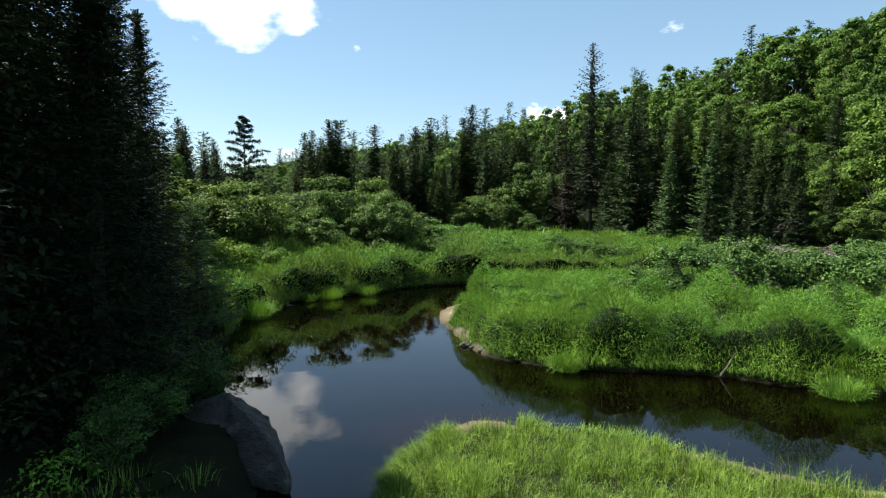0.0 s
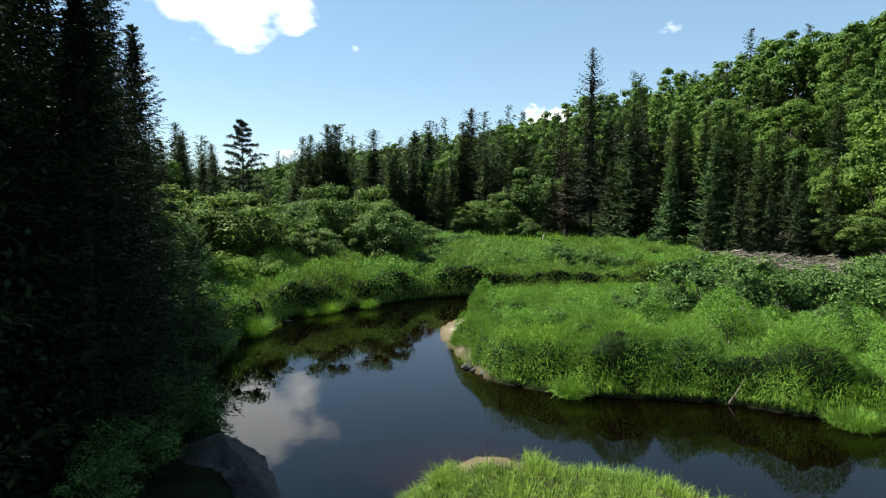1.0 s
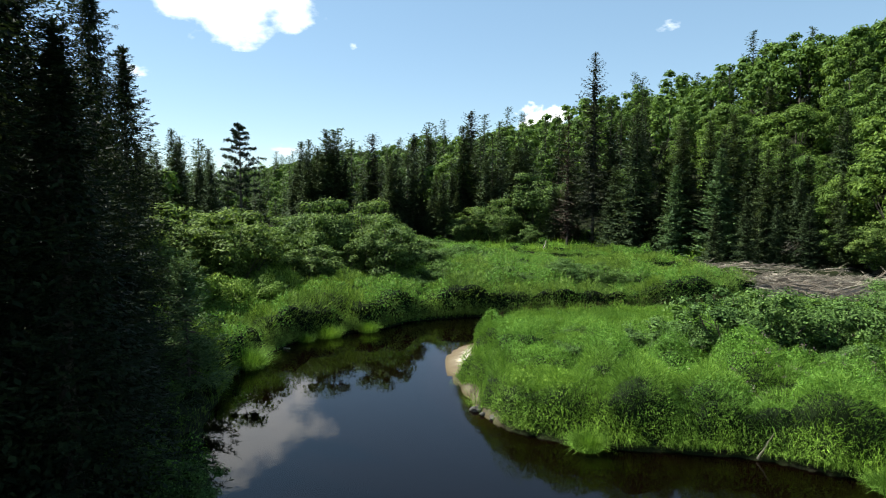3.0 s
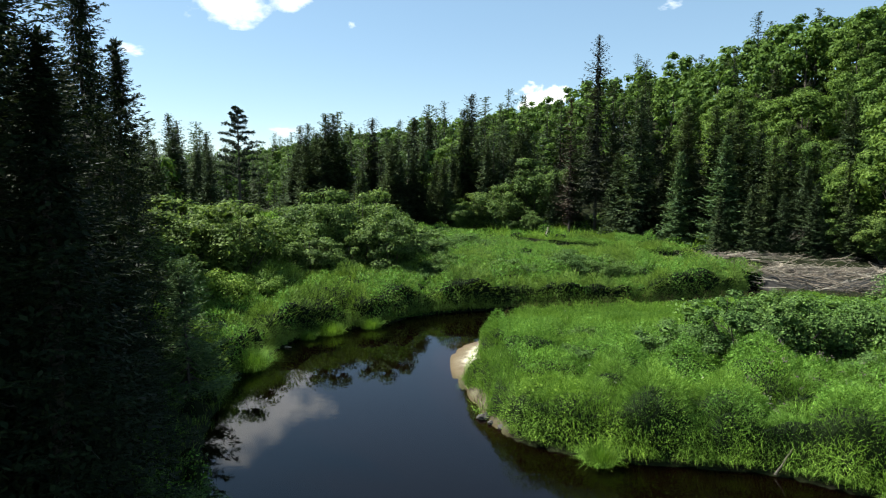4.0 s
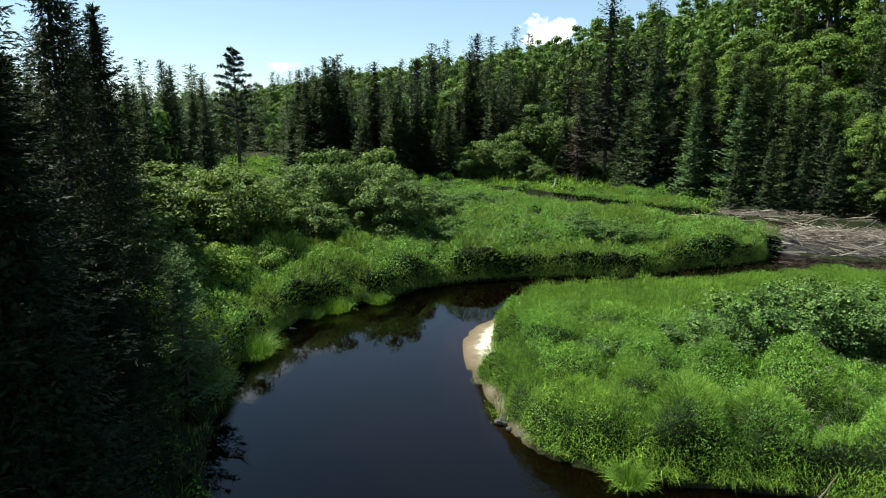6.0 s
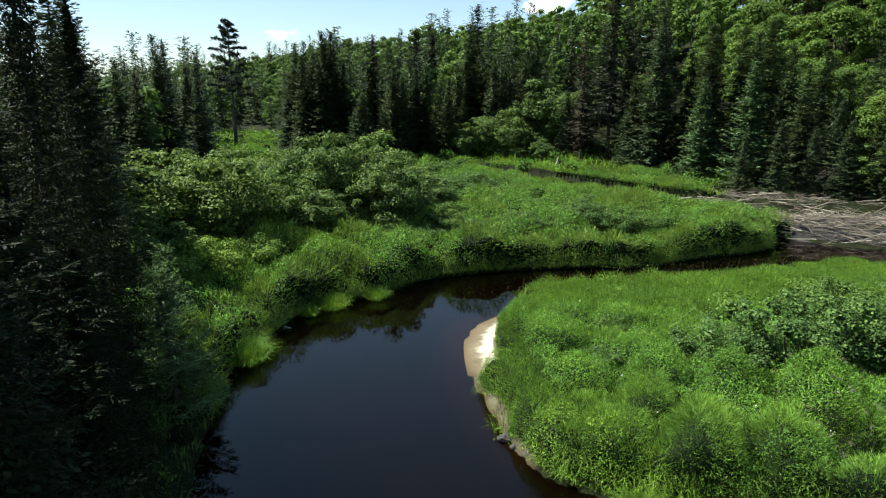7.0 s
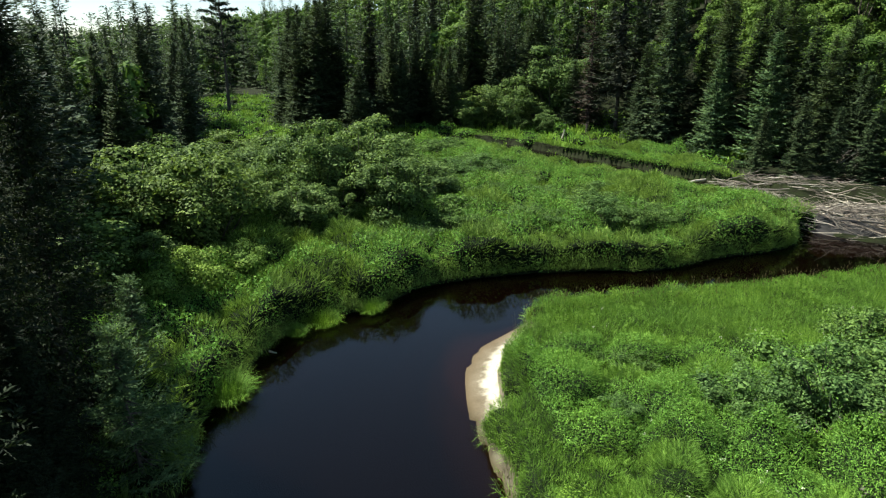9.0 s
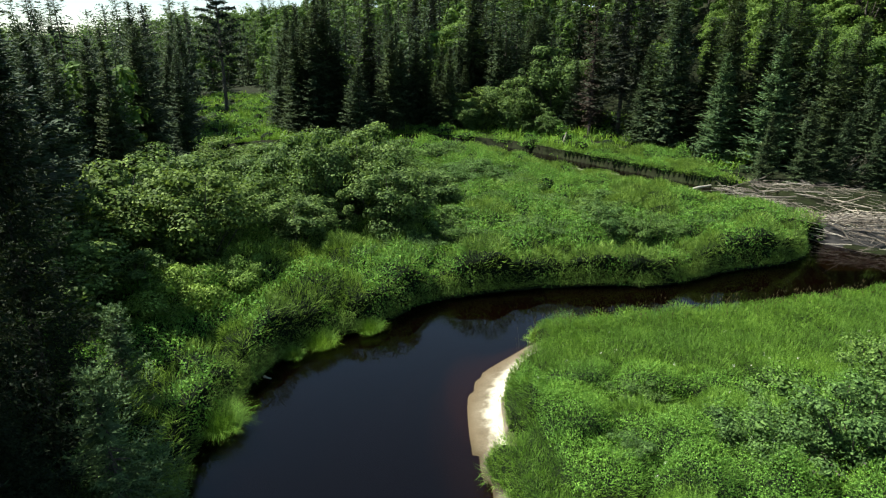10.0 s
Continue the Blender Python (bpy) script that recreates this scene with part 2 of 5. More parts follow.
def seq_faces(n):
    return np.arange(n * 4, dtype=np.int32).reshape(-1, 4)


def tube(points, radii, sides=7):
    """A tapered tube along points, closed by its small end."""
    points = np.asarray(points, float)
    way = unit(np.gradient(points, axis=0))
    ref = np.where(np.abs(way[:, 2:3]) > 0.9, [[1.0, 0, 0]], [[0, 0, 1.0]])
    a = unit(np.cross(way, ref))
    b = np.cross(way, a)
    ang = np.linspace(0, 2 * np.pi, sides, endpoint=False)
    ring = points[:, None] + np.asarray(radii)[:, None, None] * (np.cos(ang)[None, :, None] * a[:, None] + np.sin(ang)[None, :, None] * b[:, None])
    k = len(points)
    i = np.arange(k - 1)[:, None] * sides
    j = np.arange(sides)[None]
    j2 = (j + 1) % sides
    f = np.stack([i + j, i + j2, i + sides + j2, i + sides + j], -1).reshape(-1, 4)
    return ring.reshape(-1, 3), f


def join(chunks):
    vs, fs, o = [], [], 0
    for v, f in chunks:
        vs.append(v)
        fs.append(f + o)
        o += len(v)
    return np.concatenate(vs), np.concatenate(fs)


def smooth_line(pts, per=5):
    """Catmull-Rom through plan points."""
    p = np.asarray(pts, float)
    p = np.vstack([2 * p[0] - p[1], p, 2 * p[-1] - p[-2]])
    t = np.linspace(0, 1, per, endpoint=False)[:, None]
    out = []
    for i in range(1, len(p) - 2):
        a, b, c, d = p[i - 1], p[i], p[i + 1], p[i + 2]
        out.append(0.5 * (2 * b + (c - a) * t + (2 * a - 5 * b + 4 * c - d) * t ** 2 + (3 * b - 3 * c + d - a) * t ** 3))
    return np.vstack(out + [p[-2:-1]])


def smoothstep(a, b, v):
    t = np.clip((v - a) / (b - a), 0, 1)
    return t * t * (3 - 2 * t)


_tab = np.random.RandomState(5).rand(64, 64)


def wob(x, y, scale, ox=0.0):
    """Smooth value noise in the plan, 0 to 1."""
    u, v = np.asarray(x) / scale + 100.3 + ox, np.asarray(y) / scale + 57.1 - ox
    i, j = np.floor(u).astype(int), np.floor(v).astype(int)
    fu, fv = u - i, v - j
    fu, fv = fu * fu * (3 - 2 * fu), fv * fv * (3 - 2 * fv)
    g = lambda a, b: _tab[a % 64, b % 64]
    return (g(i, j) * (1 - fu) + g(i + 1, j) * fu) * (1 - fv) + (g(i, j + 1) * (1 - fu) + g(i + 1, j + 1) * fu) * fv


# ---- the plan: shores, in metres ----
WEST_SHORE = [(-7, -40), (-6, -8), (-4.2, 4), (-3.4, 10), (-4.3, 13.5), (-6.2, 17), (-7.8, 20.5), (-8.5, 24), (-9, 27.3), (-8.8, 29.4),
              (-8.5, 31), (-8, 33.2), (-7.2, 34.7), (-5.8, 35.7), (-3.8, 37.1), (-2.3, 39), (-0.4, 40.1), (3.7, 41.3), (7.6, 41.7), (11, 41.8),
              (15.6, 44), (18.3, 44.8), (20.9, 46.3), (22.2, 48.4), (23.5, 49.6), (26, 46.8), (31, 45.2), (38, 43.5)]
POINT_SHORE = [(39, 41), (30, 39.4), (21, 38.4), (16, 37.4), (12.8, 36.6), (9, 35.9), (6, 35.2), (3.2, 34.9), (2, 34), (0.6, 32.3), (0, 30.6),
               (-0.2, 29.2), (0, 27.6), (0.4, 25.9), (0.8, 24), (1.2, 22.3), (2, 20.9), (3.9, 19.8), (6, 19.3), (8.4, 18.8), (10.2, 17.6),
               (12.1, 17), (16, 16), (24, 15), (60, 13)]
NEAR_SHORE = [(60, 8), (24, 9), (14, 9.8), (8.1, 11), (6.7, 11.7), (5.4, 12.7), (2.9, 13.8), (1.3, 14.7), (0.5, 14.6), (-0.3, 13.3),
              (-0.9, 12), (-1.2, 11), (-1.5, 8), (-1.8, 3), (-2, -8), (-2, -40)]
POND_SHORE = [(24.4, 55.4), (20.0, 57.0), (17.0, 59.6), (13.8, 63.6), (9.8, 68.8), (5.6, 75.6), (0.6, 81.6), (-6, 87), (-15, 84), (-23, 79), (-32, 73.6), (-45, 68),
              (-46, 71), (-33, 77), (-25, 82), (-17, 87), (-7, 91), (4, 87.8), (9.6, 82), (12.9, 77), (16.6, 71.8), (19.8, 67.6), (22.4, 63.8), (24.6, 60.8), (26, 57.6)]
MAIN_POLY = np.vstack([smooth_line(WEST_SHORE), smooth_line(POINT_SHORE), smooth_line(NEAR_SHORE)])
POND_POLY = smooth_line(POND_SHORE + POND_SHORE[:1])
POND_LEVEL = 0.32


def outside(poly, x, y):
    """Signed distance to a closed line in the plan, positive outside it."""
    x, y = np.ravel(np.asarray(x, float)), np.ravel(np.asarray(y, float))
    a, b = poly, np.roll(poly, -1, 0)
    best, inside = np.full(x.shape, 1e9), np.zeros(x.shape, bool)
    for (ax, ay), (bx, by) in zip(a, b):
        ex, ey = bx - ax, by - ay
        ll = ex * ex + ey * ey
        if ll < 1e-9:
            continue
        t = np.clip(((x - ax) * ex + (y - ay) * ey) / ll, 0, 1)
        best = np.minimum(best, (x - ax - t * ex) ** 2 + (y - ay - t * ey) ** 2)
        if ay != by:
            inside ^= ((ay > y) != (by > y)) & (x < ex * (y - ay) / (by - ay) + ax)
    d = np.sqrt(best)
    return np.where(inside, -d, d)


def sandy(x, y, d):
    """How sandy the ground is: the bare bar at the point's tip and the lips of the near bank."""
    bar = smoothstep(1.25, 0.95, np.hypot((x - 1.2) / 2.0, (y - 31.2) / 4.2)) * smoothstep(1.55, 1.2, d + 0.3 * wob(x, y, 1.0) - 0.5 * smoothstep(29.5, 32.5, y))
    near = smoothstep(0.75, 0.3, d + 0.55 * wob(x, y, 1.2)) * smoothstep(16.5, 15.5, y) * (y > -3) * (x > -1.5)
    return np.clip(np.maximum(bar, near), 0, 1)


def cut_bank(x, y, d):
    """The bare tan bank between the sand bar and the overgrown shore."""
    return smoothstep(0.6, 0.3, d + 0.4 * wob(x, y, 0.7)) * smoothstep(2.4, 1.8, np.abs(x - 1.0)) * smoothstep(20.8, 22.2, y) * smoothstep(31, 28, y) * (y > 16)


def hill(x, y):
    s = 0.78 * (x - 24) + 0.62 * (y - 85)
    u = -0.62 * (x - 24) + 0.78 * (y - 85)
    top = np.interp(u, [-120, -40, 7, 35, 65, 150, 300, 900], [27.5, 27.5, 26.5, 22.5, 18, 15.5, 14, 12])
    far = 14 * smoothstep(260, 520, np.hypot(x, y)) * smoothstep(20, -60, s)
    return top * smoothstep(-6, 66, s) * (0.9 + 0.2 * wob(x, y, 30)) + far


def ground_height(x, y):
    x, y = np.asarray(x, float), np.asarray(y, float)
    shape = x.shape
    x, y = x.ravel(), y.ravel()
    d1, d2 = outside(MAIN_POLY, x, y), outside(POND_POLY, x, y)
    lift = POND_LEVEL * smoothstep(4, 0, d2)
    bank = 0.55 + 0.25 * wob(x, y, 3.5)
    s = sandy(x, y, d1)
    bank = bank * (1 - 0.85 * smoothstep(21.5, 23.5, x) * smoothstep(58, 55, y) * smoothstep(42.5, 44, y) * smoothstep(42, 38, x))
    near_bank = (y < 15.9) & (x > -3)
    bank = np.where(near_bank, 0.16 + 0.15 * smoothstep(1.0, 4.0, d1), bank)
    steep = 0.03 + bank * smoothstep(-0.05, np.where(near_bank, 1.4, 0.5), d1)
    gentle = 0.02 + 0.16 * np.maximum(d1, 0)
    z = steep * (1 - s) + gentle * s
    z = z + 0.25 * smoothstep(2, 9, d1) * wob(x, y, 6) + lift
    z = z + 0.3 * smoothstep(25.5, 28.5, x) * smoothstep(54.5, 58, y) * smoothstep(90, 70, y)
    z = z + 1.6 * smoothstep(-10, -24, x) * smoothstep(60, 30, y)
    z = np.where(d2 < 0, np.minimum(z, 0.30 - 0.22 * smoothstep(0, 1.2, -d2)), z)
    bed = -0.03 - 0.55 * smoothstep(0.0, 1.5, -d1) - 0.8 * smoothstep(1.0, 4.0, -d1)
    shelf = smoothstep(3.5, 1.0, np.hypot((x + 0.2) / 0.8, (y - 30) / 2.6)) + 1.15 * smoothstep(4.6, 1.2, np.hypot((x + 0.2) / 1.25, (y - 15.8)))
    bed = bed * (1 - 0.65 * np.clip(shelf, 0, 1))
    z = np.where(d1 < 0, bed, z) + hill(x, y)
    return z.reshape(shape)


def stretch(lo, hi, step, far, grow=1.22):
    a = list(np.arange(lo, hi + 1e-6, step))
    s = step
    while a[-1] < far[1]:
        s *= grow
        a.append(a[-1] + s)
    s, b = step, []
    v = lo
    while v > far[0]:
        s *= grow
        v -= s
        b.append(v)
    return np.array(b[::-1] + a)


gx, gy = stretch(-14, 26, 0.3, (-1500, 1500)), np.r_[stretch(6, 60, 0.33, (-600, 60), 1.12), stretch(60.7, 84, 0.5, (60.8, 2200), 1.12)]
GX, GY = np.meshgrid(gx, gy)
GZ = ground_height(GX, GY)
nx, ny = len(gx), len(gy)
ii = (np.arange(ny - 1)[:, None] * nx + np.arange(nx - 1)[None]).ravel()
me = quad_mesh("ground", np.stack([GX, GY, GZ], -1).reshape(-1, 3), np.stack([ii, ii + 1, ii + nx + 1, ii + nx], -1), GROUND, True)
attr = me.attributes.new("sand", 'FLOAT', 'POINT')
d_main = outside(MAIN_POLY, GX, GY)
tip_bed = 0.7 * smoothstep(4.4, 1.0, np.hypot((GX.ravel() + 0.4) / 1.2, GY.ravel() - 14.2)) * (d_main < 0.05)
attr.data.foreach_set("value", np.maximum(np.maximum(tip_bed + sandy(GX.ravel(), GY.ravel(), d_main), 0.5 * cut_bank(GX.ravel(), GY.ravel(), d_main)), 0.3 * (d_main < 0.05) * (d_main > -1.5) * (GX.ravel() < 3) * (GX.ravel() > -2) * (GY.ravel() > 26.5) * (GY.ravel() < 35)).astype(np.float32))
tagged(new("ground", me), "green meadow ground rising to a wooded hill", "ground", kind="structure")

# ---- water ----
wx, wy = np.meshgrid(np.linspace(-45, 70, 24), np.linspace(-45, 55, 22))
wi = (np.arange(21)[:, None] * 24 + np.arange(23)[None]).ravel()
me = quad_mesh("stream_water", np.stack([wx, wy, 0 * wx], -1).reshape(-1, 3), np.stack([wi, wi + 1, wi + 25, wi + 24], -1), WATER, True)
tagged(new("stream_water", me), "dark tea-brown stream reflecting sky and trees", "water", kind="structure")
wx, wy = np.meshgrid(np.linspace(-48, 34, 24), np.linspace(55.4, 94, 22))
me = quad_mesh("pond_water", np.stack([wx, wy, 0 * wx + POND_LEVEL], -1).reshape(-1, 3), np.stack([wi, wi + 1, wi + 25, wi + 24], -1), WATER, True)
tagged(new("pond_water", me), "still brown water held back by the dam", "water", kind="structure")


# ---- trees ----
def spruce_crown(seed, H, R, z0, step, per, twigs, sub, power=0.85, ragged=0.22, lift=0.0, core=0.5, spray=0.5):
    """Needle sprays on whorls of drooping branches. sub: sprays a twig (0: one broad spray)."""
    r = np.random.RandomState(seed)
    out = []
    z = z0
    lop = r.uniform(0, 6.28)
    while z < H - 0.12:
        f = (z - z0) / (H - z0)
        reach = R * (1 - f) ** power + (0.16 if twigs > 2 else 0.32)
        for k in range(max(3, int(per * (0.6 + 0.4 * (1 - f)) + r.rand()))):
            a = r.uniform(0, 6.283)
            l = reach * r.uniform(1 - 2 * ragged, 1 + ragged) * (1 + 0.12 * math.cos(a - lop))
            el = math.radians(-24 + 62 * f ** 1.6 + lift + r.uniform(-9, 9))
            o = np.array([math.cos(a), math.sin(a), 0.0])
            sd = np.array([-o[1], o[0], 0.0])
            zz = z + r.uniform(-0.5, 0.5) * (step if sub else 0.16)
            m = max(2, int(twigs * (0.45 + 0.55 * l / R))) if sub else 2 + int(l * twigs)
            s = np.linspace(0.10, 0.98, m) + r.uniform(-0.03, 0.03, m)
            droop = math.tan(el) * s - 0.22 * np.sin(np.pi * s) * (1 - f) + 0.10 * s * s
            P = np.array([0, 0, zz]) + o * (l * s)[:, None] + np.array([0, 0, 1.0]) * (l * droop)[:, None]
            ax = unit(np.gradient(P, axis=0)) if m > 2 else np.tile(o, (m, 1))
            P2, AX, S = np.vstack([P, P, P[-1:]]), np.vstack([ax, ax, ax[-1:]]), np.r_[s, s, 1.0]
            sg = np.r_[np.ones(m), -np.ones(m), 0.0][:, None]
            way = unit(AX * 0.62 + sd * sg * 0.85 + np.array([0, 0, -0.16]) + r.normal(0, 0.13, P2.shape))
            tl = (l * (0.40 * (1 - S) + 0.13) + 0.05) * r.uniform(0.75, 1.2, len(S))
            nrm = unit(np.cross(way, np.array([0, 0, 1.0])) + r.normal(0, 0.25, P2.shape))
            if sub == 0:
                tl = np.minimum(tl, spray * r.uniform(0.7, 1.15, len(S)))
                tl = np.maximum(tl, 0.5 * spray)
                out.append(kites(P2, way, nrm, tl * 1.15, tl * 0.5))
            else:
                for q in range(sub):
                    u = (q + r.uniform(0.1, 0.9, len(S))) / sub
                    B = P2 + way * (tl * u)[:, None]
                    w2 = unit(way + nrm * (0.75 * (-1) ** q) + r.normal(0, 0.22, P2.shape) + np.array([0, 0, -0.1]))
                    ln = np.minimum(0.135, 0.06 + 0.4 * tl) * r.uniform(0.6, 1.2, len(S))
                    out.append(kites(B, w2, unit(np.cross(w2, r.normal(0, 1, P2.shape))), ln, ln * 0.26))
                ln = np.minimum(0.5, tl)
                out.append(kites(P2, way, unit(np.cross(way, r.normal(0, 1, P2.shape))), tl, 0.016 + 0 * tl))
        z += step * (1.0 - 0.45 * f) * r.uniform(0.8, 1.2)
    # inner foliage round the trunk
    n = int((26 if twigs > 2 else 9) * H) if sub == 0 else int(700 * H)
    f = r.rand(n) ** 1.4
    a = r.uniform(0, 6.283, n)
    q = core * R * (1 - f) ** power * r.uniform(0.35, 1.0, n)
    B = np.stack([q * np.cos(a), q * np.sin(a), z0 + (H - z0) * f * 0.97], 1)
    w = unit(np.stack([np.cos(a) * 0.8, np.sin(a) * 0.8, np.full(n, -0.75)], 1) + r.normal(0, 0.2 if sub == 0 else 0.65, (n, 3)))
    ln = np.minimum(0.5 * R * (1 - f) ** power + 0.12, 0.62 if sub == 0 else 0.19) * r.uniform(0.6, 1.1, n)
    if core > 0:
        out.append(kites(B, w, unit(np.stack([-np.sin(a), np.cos(a), r.normal(0, 0.2, n)], 1)), ln, ln * 0.55))
    # leader
    n = 46
    g = np.linspace(0, 1, n)
    B = np.stack([np.zeros(n), np.zeros(n), H - 1.7 + 1.6 * g], 1)
    a = np.arange(n) * 2.4
    w = unit(np.stack([np.cos(a), np.sin(a), -0.15 + 2.2 * g ** 2], 1))
    out.append(kites(B, w, np.stack([-np.sin(a), np.cos(a), 0 * a], 1), 0.55 - 0.33 * g, 0.2 - 0.11 * g))
    v = np.vstack(out)
    return v, seq_faces(len(v) // 4)


def spruce_wood(seed, H, R, z0, base, dead=10, limbs=0):
    r = np.random.RandomState(seed + 50)
    zz = np.linspace(-0.4, H * 0.985, 9)
    ch = [tube(np.stack([0.03 * np.sin(zz), 0.03 * np.cos(zz * 1.3), zz], 1), base * (1 - np.linspace(0, 0.97, 9)) + 0.008, 8)]
    for k in range(dead + limbs):
        z = r.uniform(0.06, 0.25) * H if k < dead else r.uniform(0.2, 0.85) * H
        a = r.uniform(0, 6.28)
        l = R * r.uniform(0.3, 0.7) * (1 if k < dead else (1 - z / H) + 0.1)
        s = np.linspace(0, 1, 4)[:, None]
        p = np.array([0, 0, z]) + s * l * np.array([math.cos(a), math.sin(a), -0.15]) + np.array([0, 0, -0.12]) * s * s
        ch.append(tube(p, [0.03, 0.02, 0.012, 0.004], 4))
    return join(ch)


def make_spruce(name, label, seed, H, R, mat, level, z0=0.06, base=None, rich=1.0, **kw):
    root = tagged(new(name), label, "spruce tree", "conifers of the valley")
    st, per, tw, sub = {"near": (0.27, 6.0, 9, 8), "mid": (0.36, 12.0, 3.3, 0)}[level]
    v, f = spruce_crown(seed, H, R, z0 * H, st, per * rich, tw * rich, sub, **kw)
    part("crown", quad_mesh("crown", v, f, mat), root)
    v, f = spruce_wood(seed, H, R, z0, base or 0.013 * H + 0.03, 10 if level != "far" else 2, 60 if level == "near" else 0)
    part("trunk", quad_mesh("trunk", v, f, BARK, True), root)
    return root


def leaf_ball(r, centre, rad, n, size, up=0.55, flat=0.8):
    """n leaves in a loose shell round a clump's centre."""
    d = unit(r.normal(0, 1, (n, 3)))
    d[:, 2] = np.where(d[:, 2] < -0.35, -d[:, 2], d[:, 2])
    P = centre + d * (rad * r.uniform(0.5, 1.18, n) ** 0.6)[:, None] * np.array([1, 1, flat])
    nrm = unit(d * 1.1 + np.array([0, 0, up * 0.6]) + r.normal(0, 0.3, (n, 3)))
    way = unit(np.cross(nrm, r.normal(0, 1, (n, 3))))
    sd = np.cross(nrm, way)
    ln = size * r.uniform(0.65, 1.3, n)
    return kites(P - way * ln[:, None] * 0.5, way, sd, ln, ln * 0.6)


def hardwood(seed, H, R, clumps, leaves, size, low=0.25, flat=0.75):
    """Crown and wood of a broad-leaved tree or bush: clumps of leaves on limbs."""
    r = np.random.RandomState(seed)
    crown, wood = [], []
    zz = np.linspace(-0.3, H * 0.72, 6)
    bend = r.normal(0, 0.05 * R, (6, 2)).cumsum(0)
    axis = np.column_stack([bend, zz])
    base = 0.016 * H + 0.02
    wood.append(tube(axis, np.linspace(base, base * 0.3, 6), 7))
    for k in range(clumps):
        f = (k + 0.5) / clumps
        h = low + (0.93 - low) * f ** 0.72
        prof = math.sqrt(max(0.05, 1 - ((h - 0.52) / 0.52) ** 2))
        a = k * 2.4 + r.uniform(-0.5, 0.5)
        q = R * prof * r.uniform(0.45, 0.95)
        rad = R * r.uniform(0.26, 0.44)
        c = np.array([math.cos(a) * q, math.sin(a) * q, H * h - rad * 0.6])
        crown.append(leaf_ball(r, c, rad, int(leaves * r.uniform(0.7, 1.3)), size, flat=flat))
        n = 9
        d = unit(r.normal(0, 1, (n, 3)))
        d2 = unit(np.cross(d, r.normal(0, 1, (n, 3))))
        crown.append(kites(c - d2 * rad * 0.5 + d * rad * 0.2, d2, np.cross(d, d2), np.full(n, rad * 0.95), np.full(n, rad * 0.8)))
        if k % 3 == 0:
            s0 = axis[min(4, int(5 * h * 0.6))]
            mid = (s0 + c) / 2 + np.array([0, 0, -0.1 * R])
            wood.append(tube(np.array([s0, mid, c]), [base * 0.35, base * 0.22, 0.01], 5))
    v = np.vstack(crown)
    return (v, seq_faces(len(v) // 4)), join(wood)


def thicket_bush(seed, H, R, stems, clumps, leaves, size):
    """A many-stemmed bush: arching stems from one foot, leaves down to the ground."""
    r = np.random.RandomState(seed)
    crown, wood = [], []
    for k in range(stems):
        a = k * 2.4 + r.uniform(-0.4, 0.4)
        q = R * math.sqrt((k + 0.5) / stems) * r.uniform(0.75, 1.05)
        h = H * (1 - 0.45 * (q / R) ** 2) * r.uniform(0.78, 1.05)
        s = np.linspace(0, 1, 5)
        p = np.stack([np.cos(a) * q * s ** 1.2, np.sin(a) * q * s ** 1.2, h * s - 0.15 * (1 - s)], 1) + r.normal(0, 0.03, (5, 3))
        wood.append(tube(p, np.linspace(0.035, 0.006, 5) * (0.5 + H / 6), 5))
        for j in range(clumps):
            f = r.uniform(0.28, 1.0) if j else 0.97
            c = np.array([np.interp(f, s, p[:, i]) for i in range(3)]) + r.normal(0, 0.10 * R, 3) * np.array([1, 1, 0.6])
            c[2] = max(c[2], 0.2)
            rad = R * r.uniform(0.16, 0.28)
            crown.append(leaf_ball(r, c, rad, int(leaves * r.uniform(0.7, 1.3)), size))
            n = 4
            d = unit(r.normal(0, 1, (n, 3)))
            d2 = unit(np.cross(d, r.normal(0, 1, (n, 3))))
            crown.append(kites(c - d2 * rad * 0.4 - [0, 0, rad * 0.2], d2, np.cross(d, d2), np.full(n, rad * 0.8), np.full(n, rad * 0.7)))
    v = np.vstack(crown)
    return (v, seq_faces(len(v) // 4)), join(wood)


def make_broadleaf(name, label, category, group, shape, mat):
    root = tagged(new(name), label, category, group)
    part("crown", quad_mesh("crown", *shape[0], mat), root)
    part("trunk", quad_mesh("trunk", *shape[1], BARK, True), root)
    return root


def place(ob, x, y, scale, turn, sink=0.0, squash=1.0, lean=0.0):
    z = float(ground_height(np.array([x]), np.array([y]))[0]) - sink
    return pose(x, y, z, lean, 0, turn) @ Matrix.Diagonal((scale, scale, scale * squash, 1))


USED = set()


def plant(src, x, y, height, own_h, turn, squash=1.0, wide=1.0, lean=0.0, label="", sink=0.05):
    """Sets the pattern itself the first time, copies after that."""
    k = height / own_h
    m = place(src, x, y, k * wide, turn, sink, 1.0 / wide, lean)
    if src.name in USED:
        ob = copy_thing(src, m)
    else:
        USED.add(src.name)
        src.matrix_basis = m
        ob = src
    if label:
        ob["label"] = label
    return ob


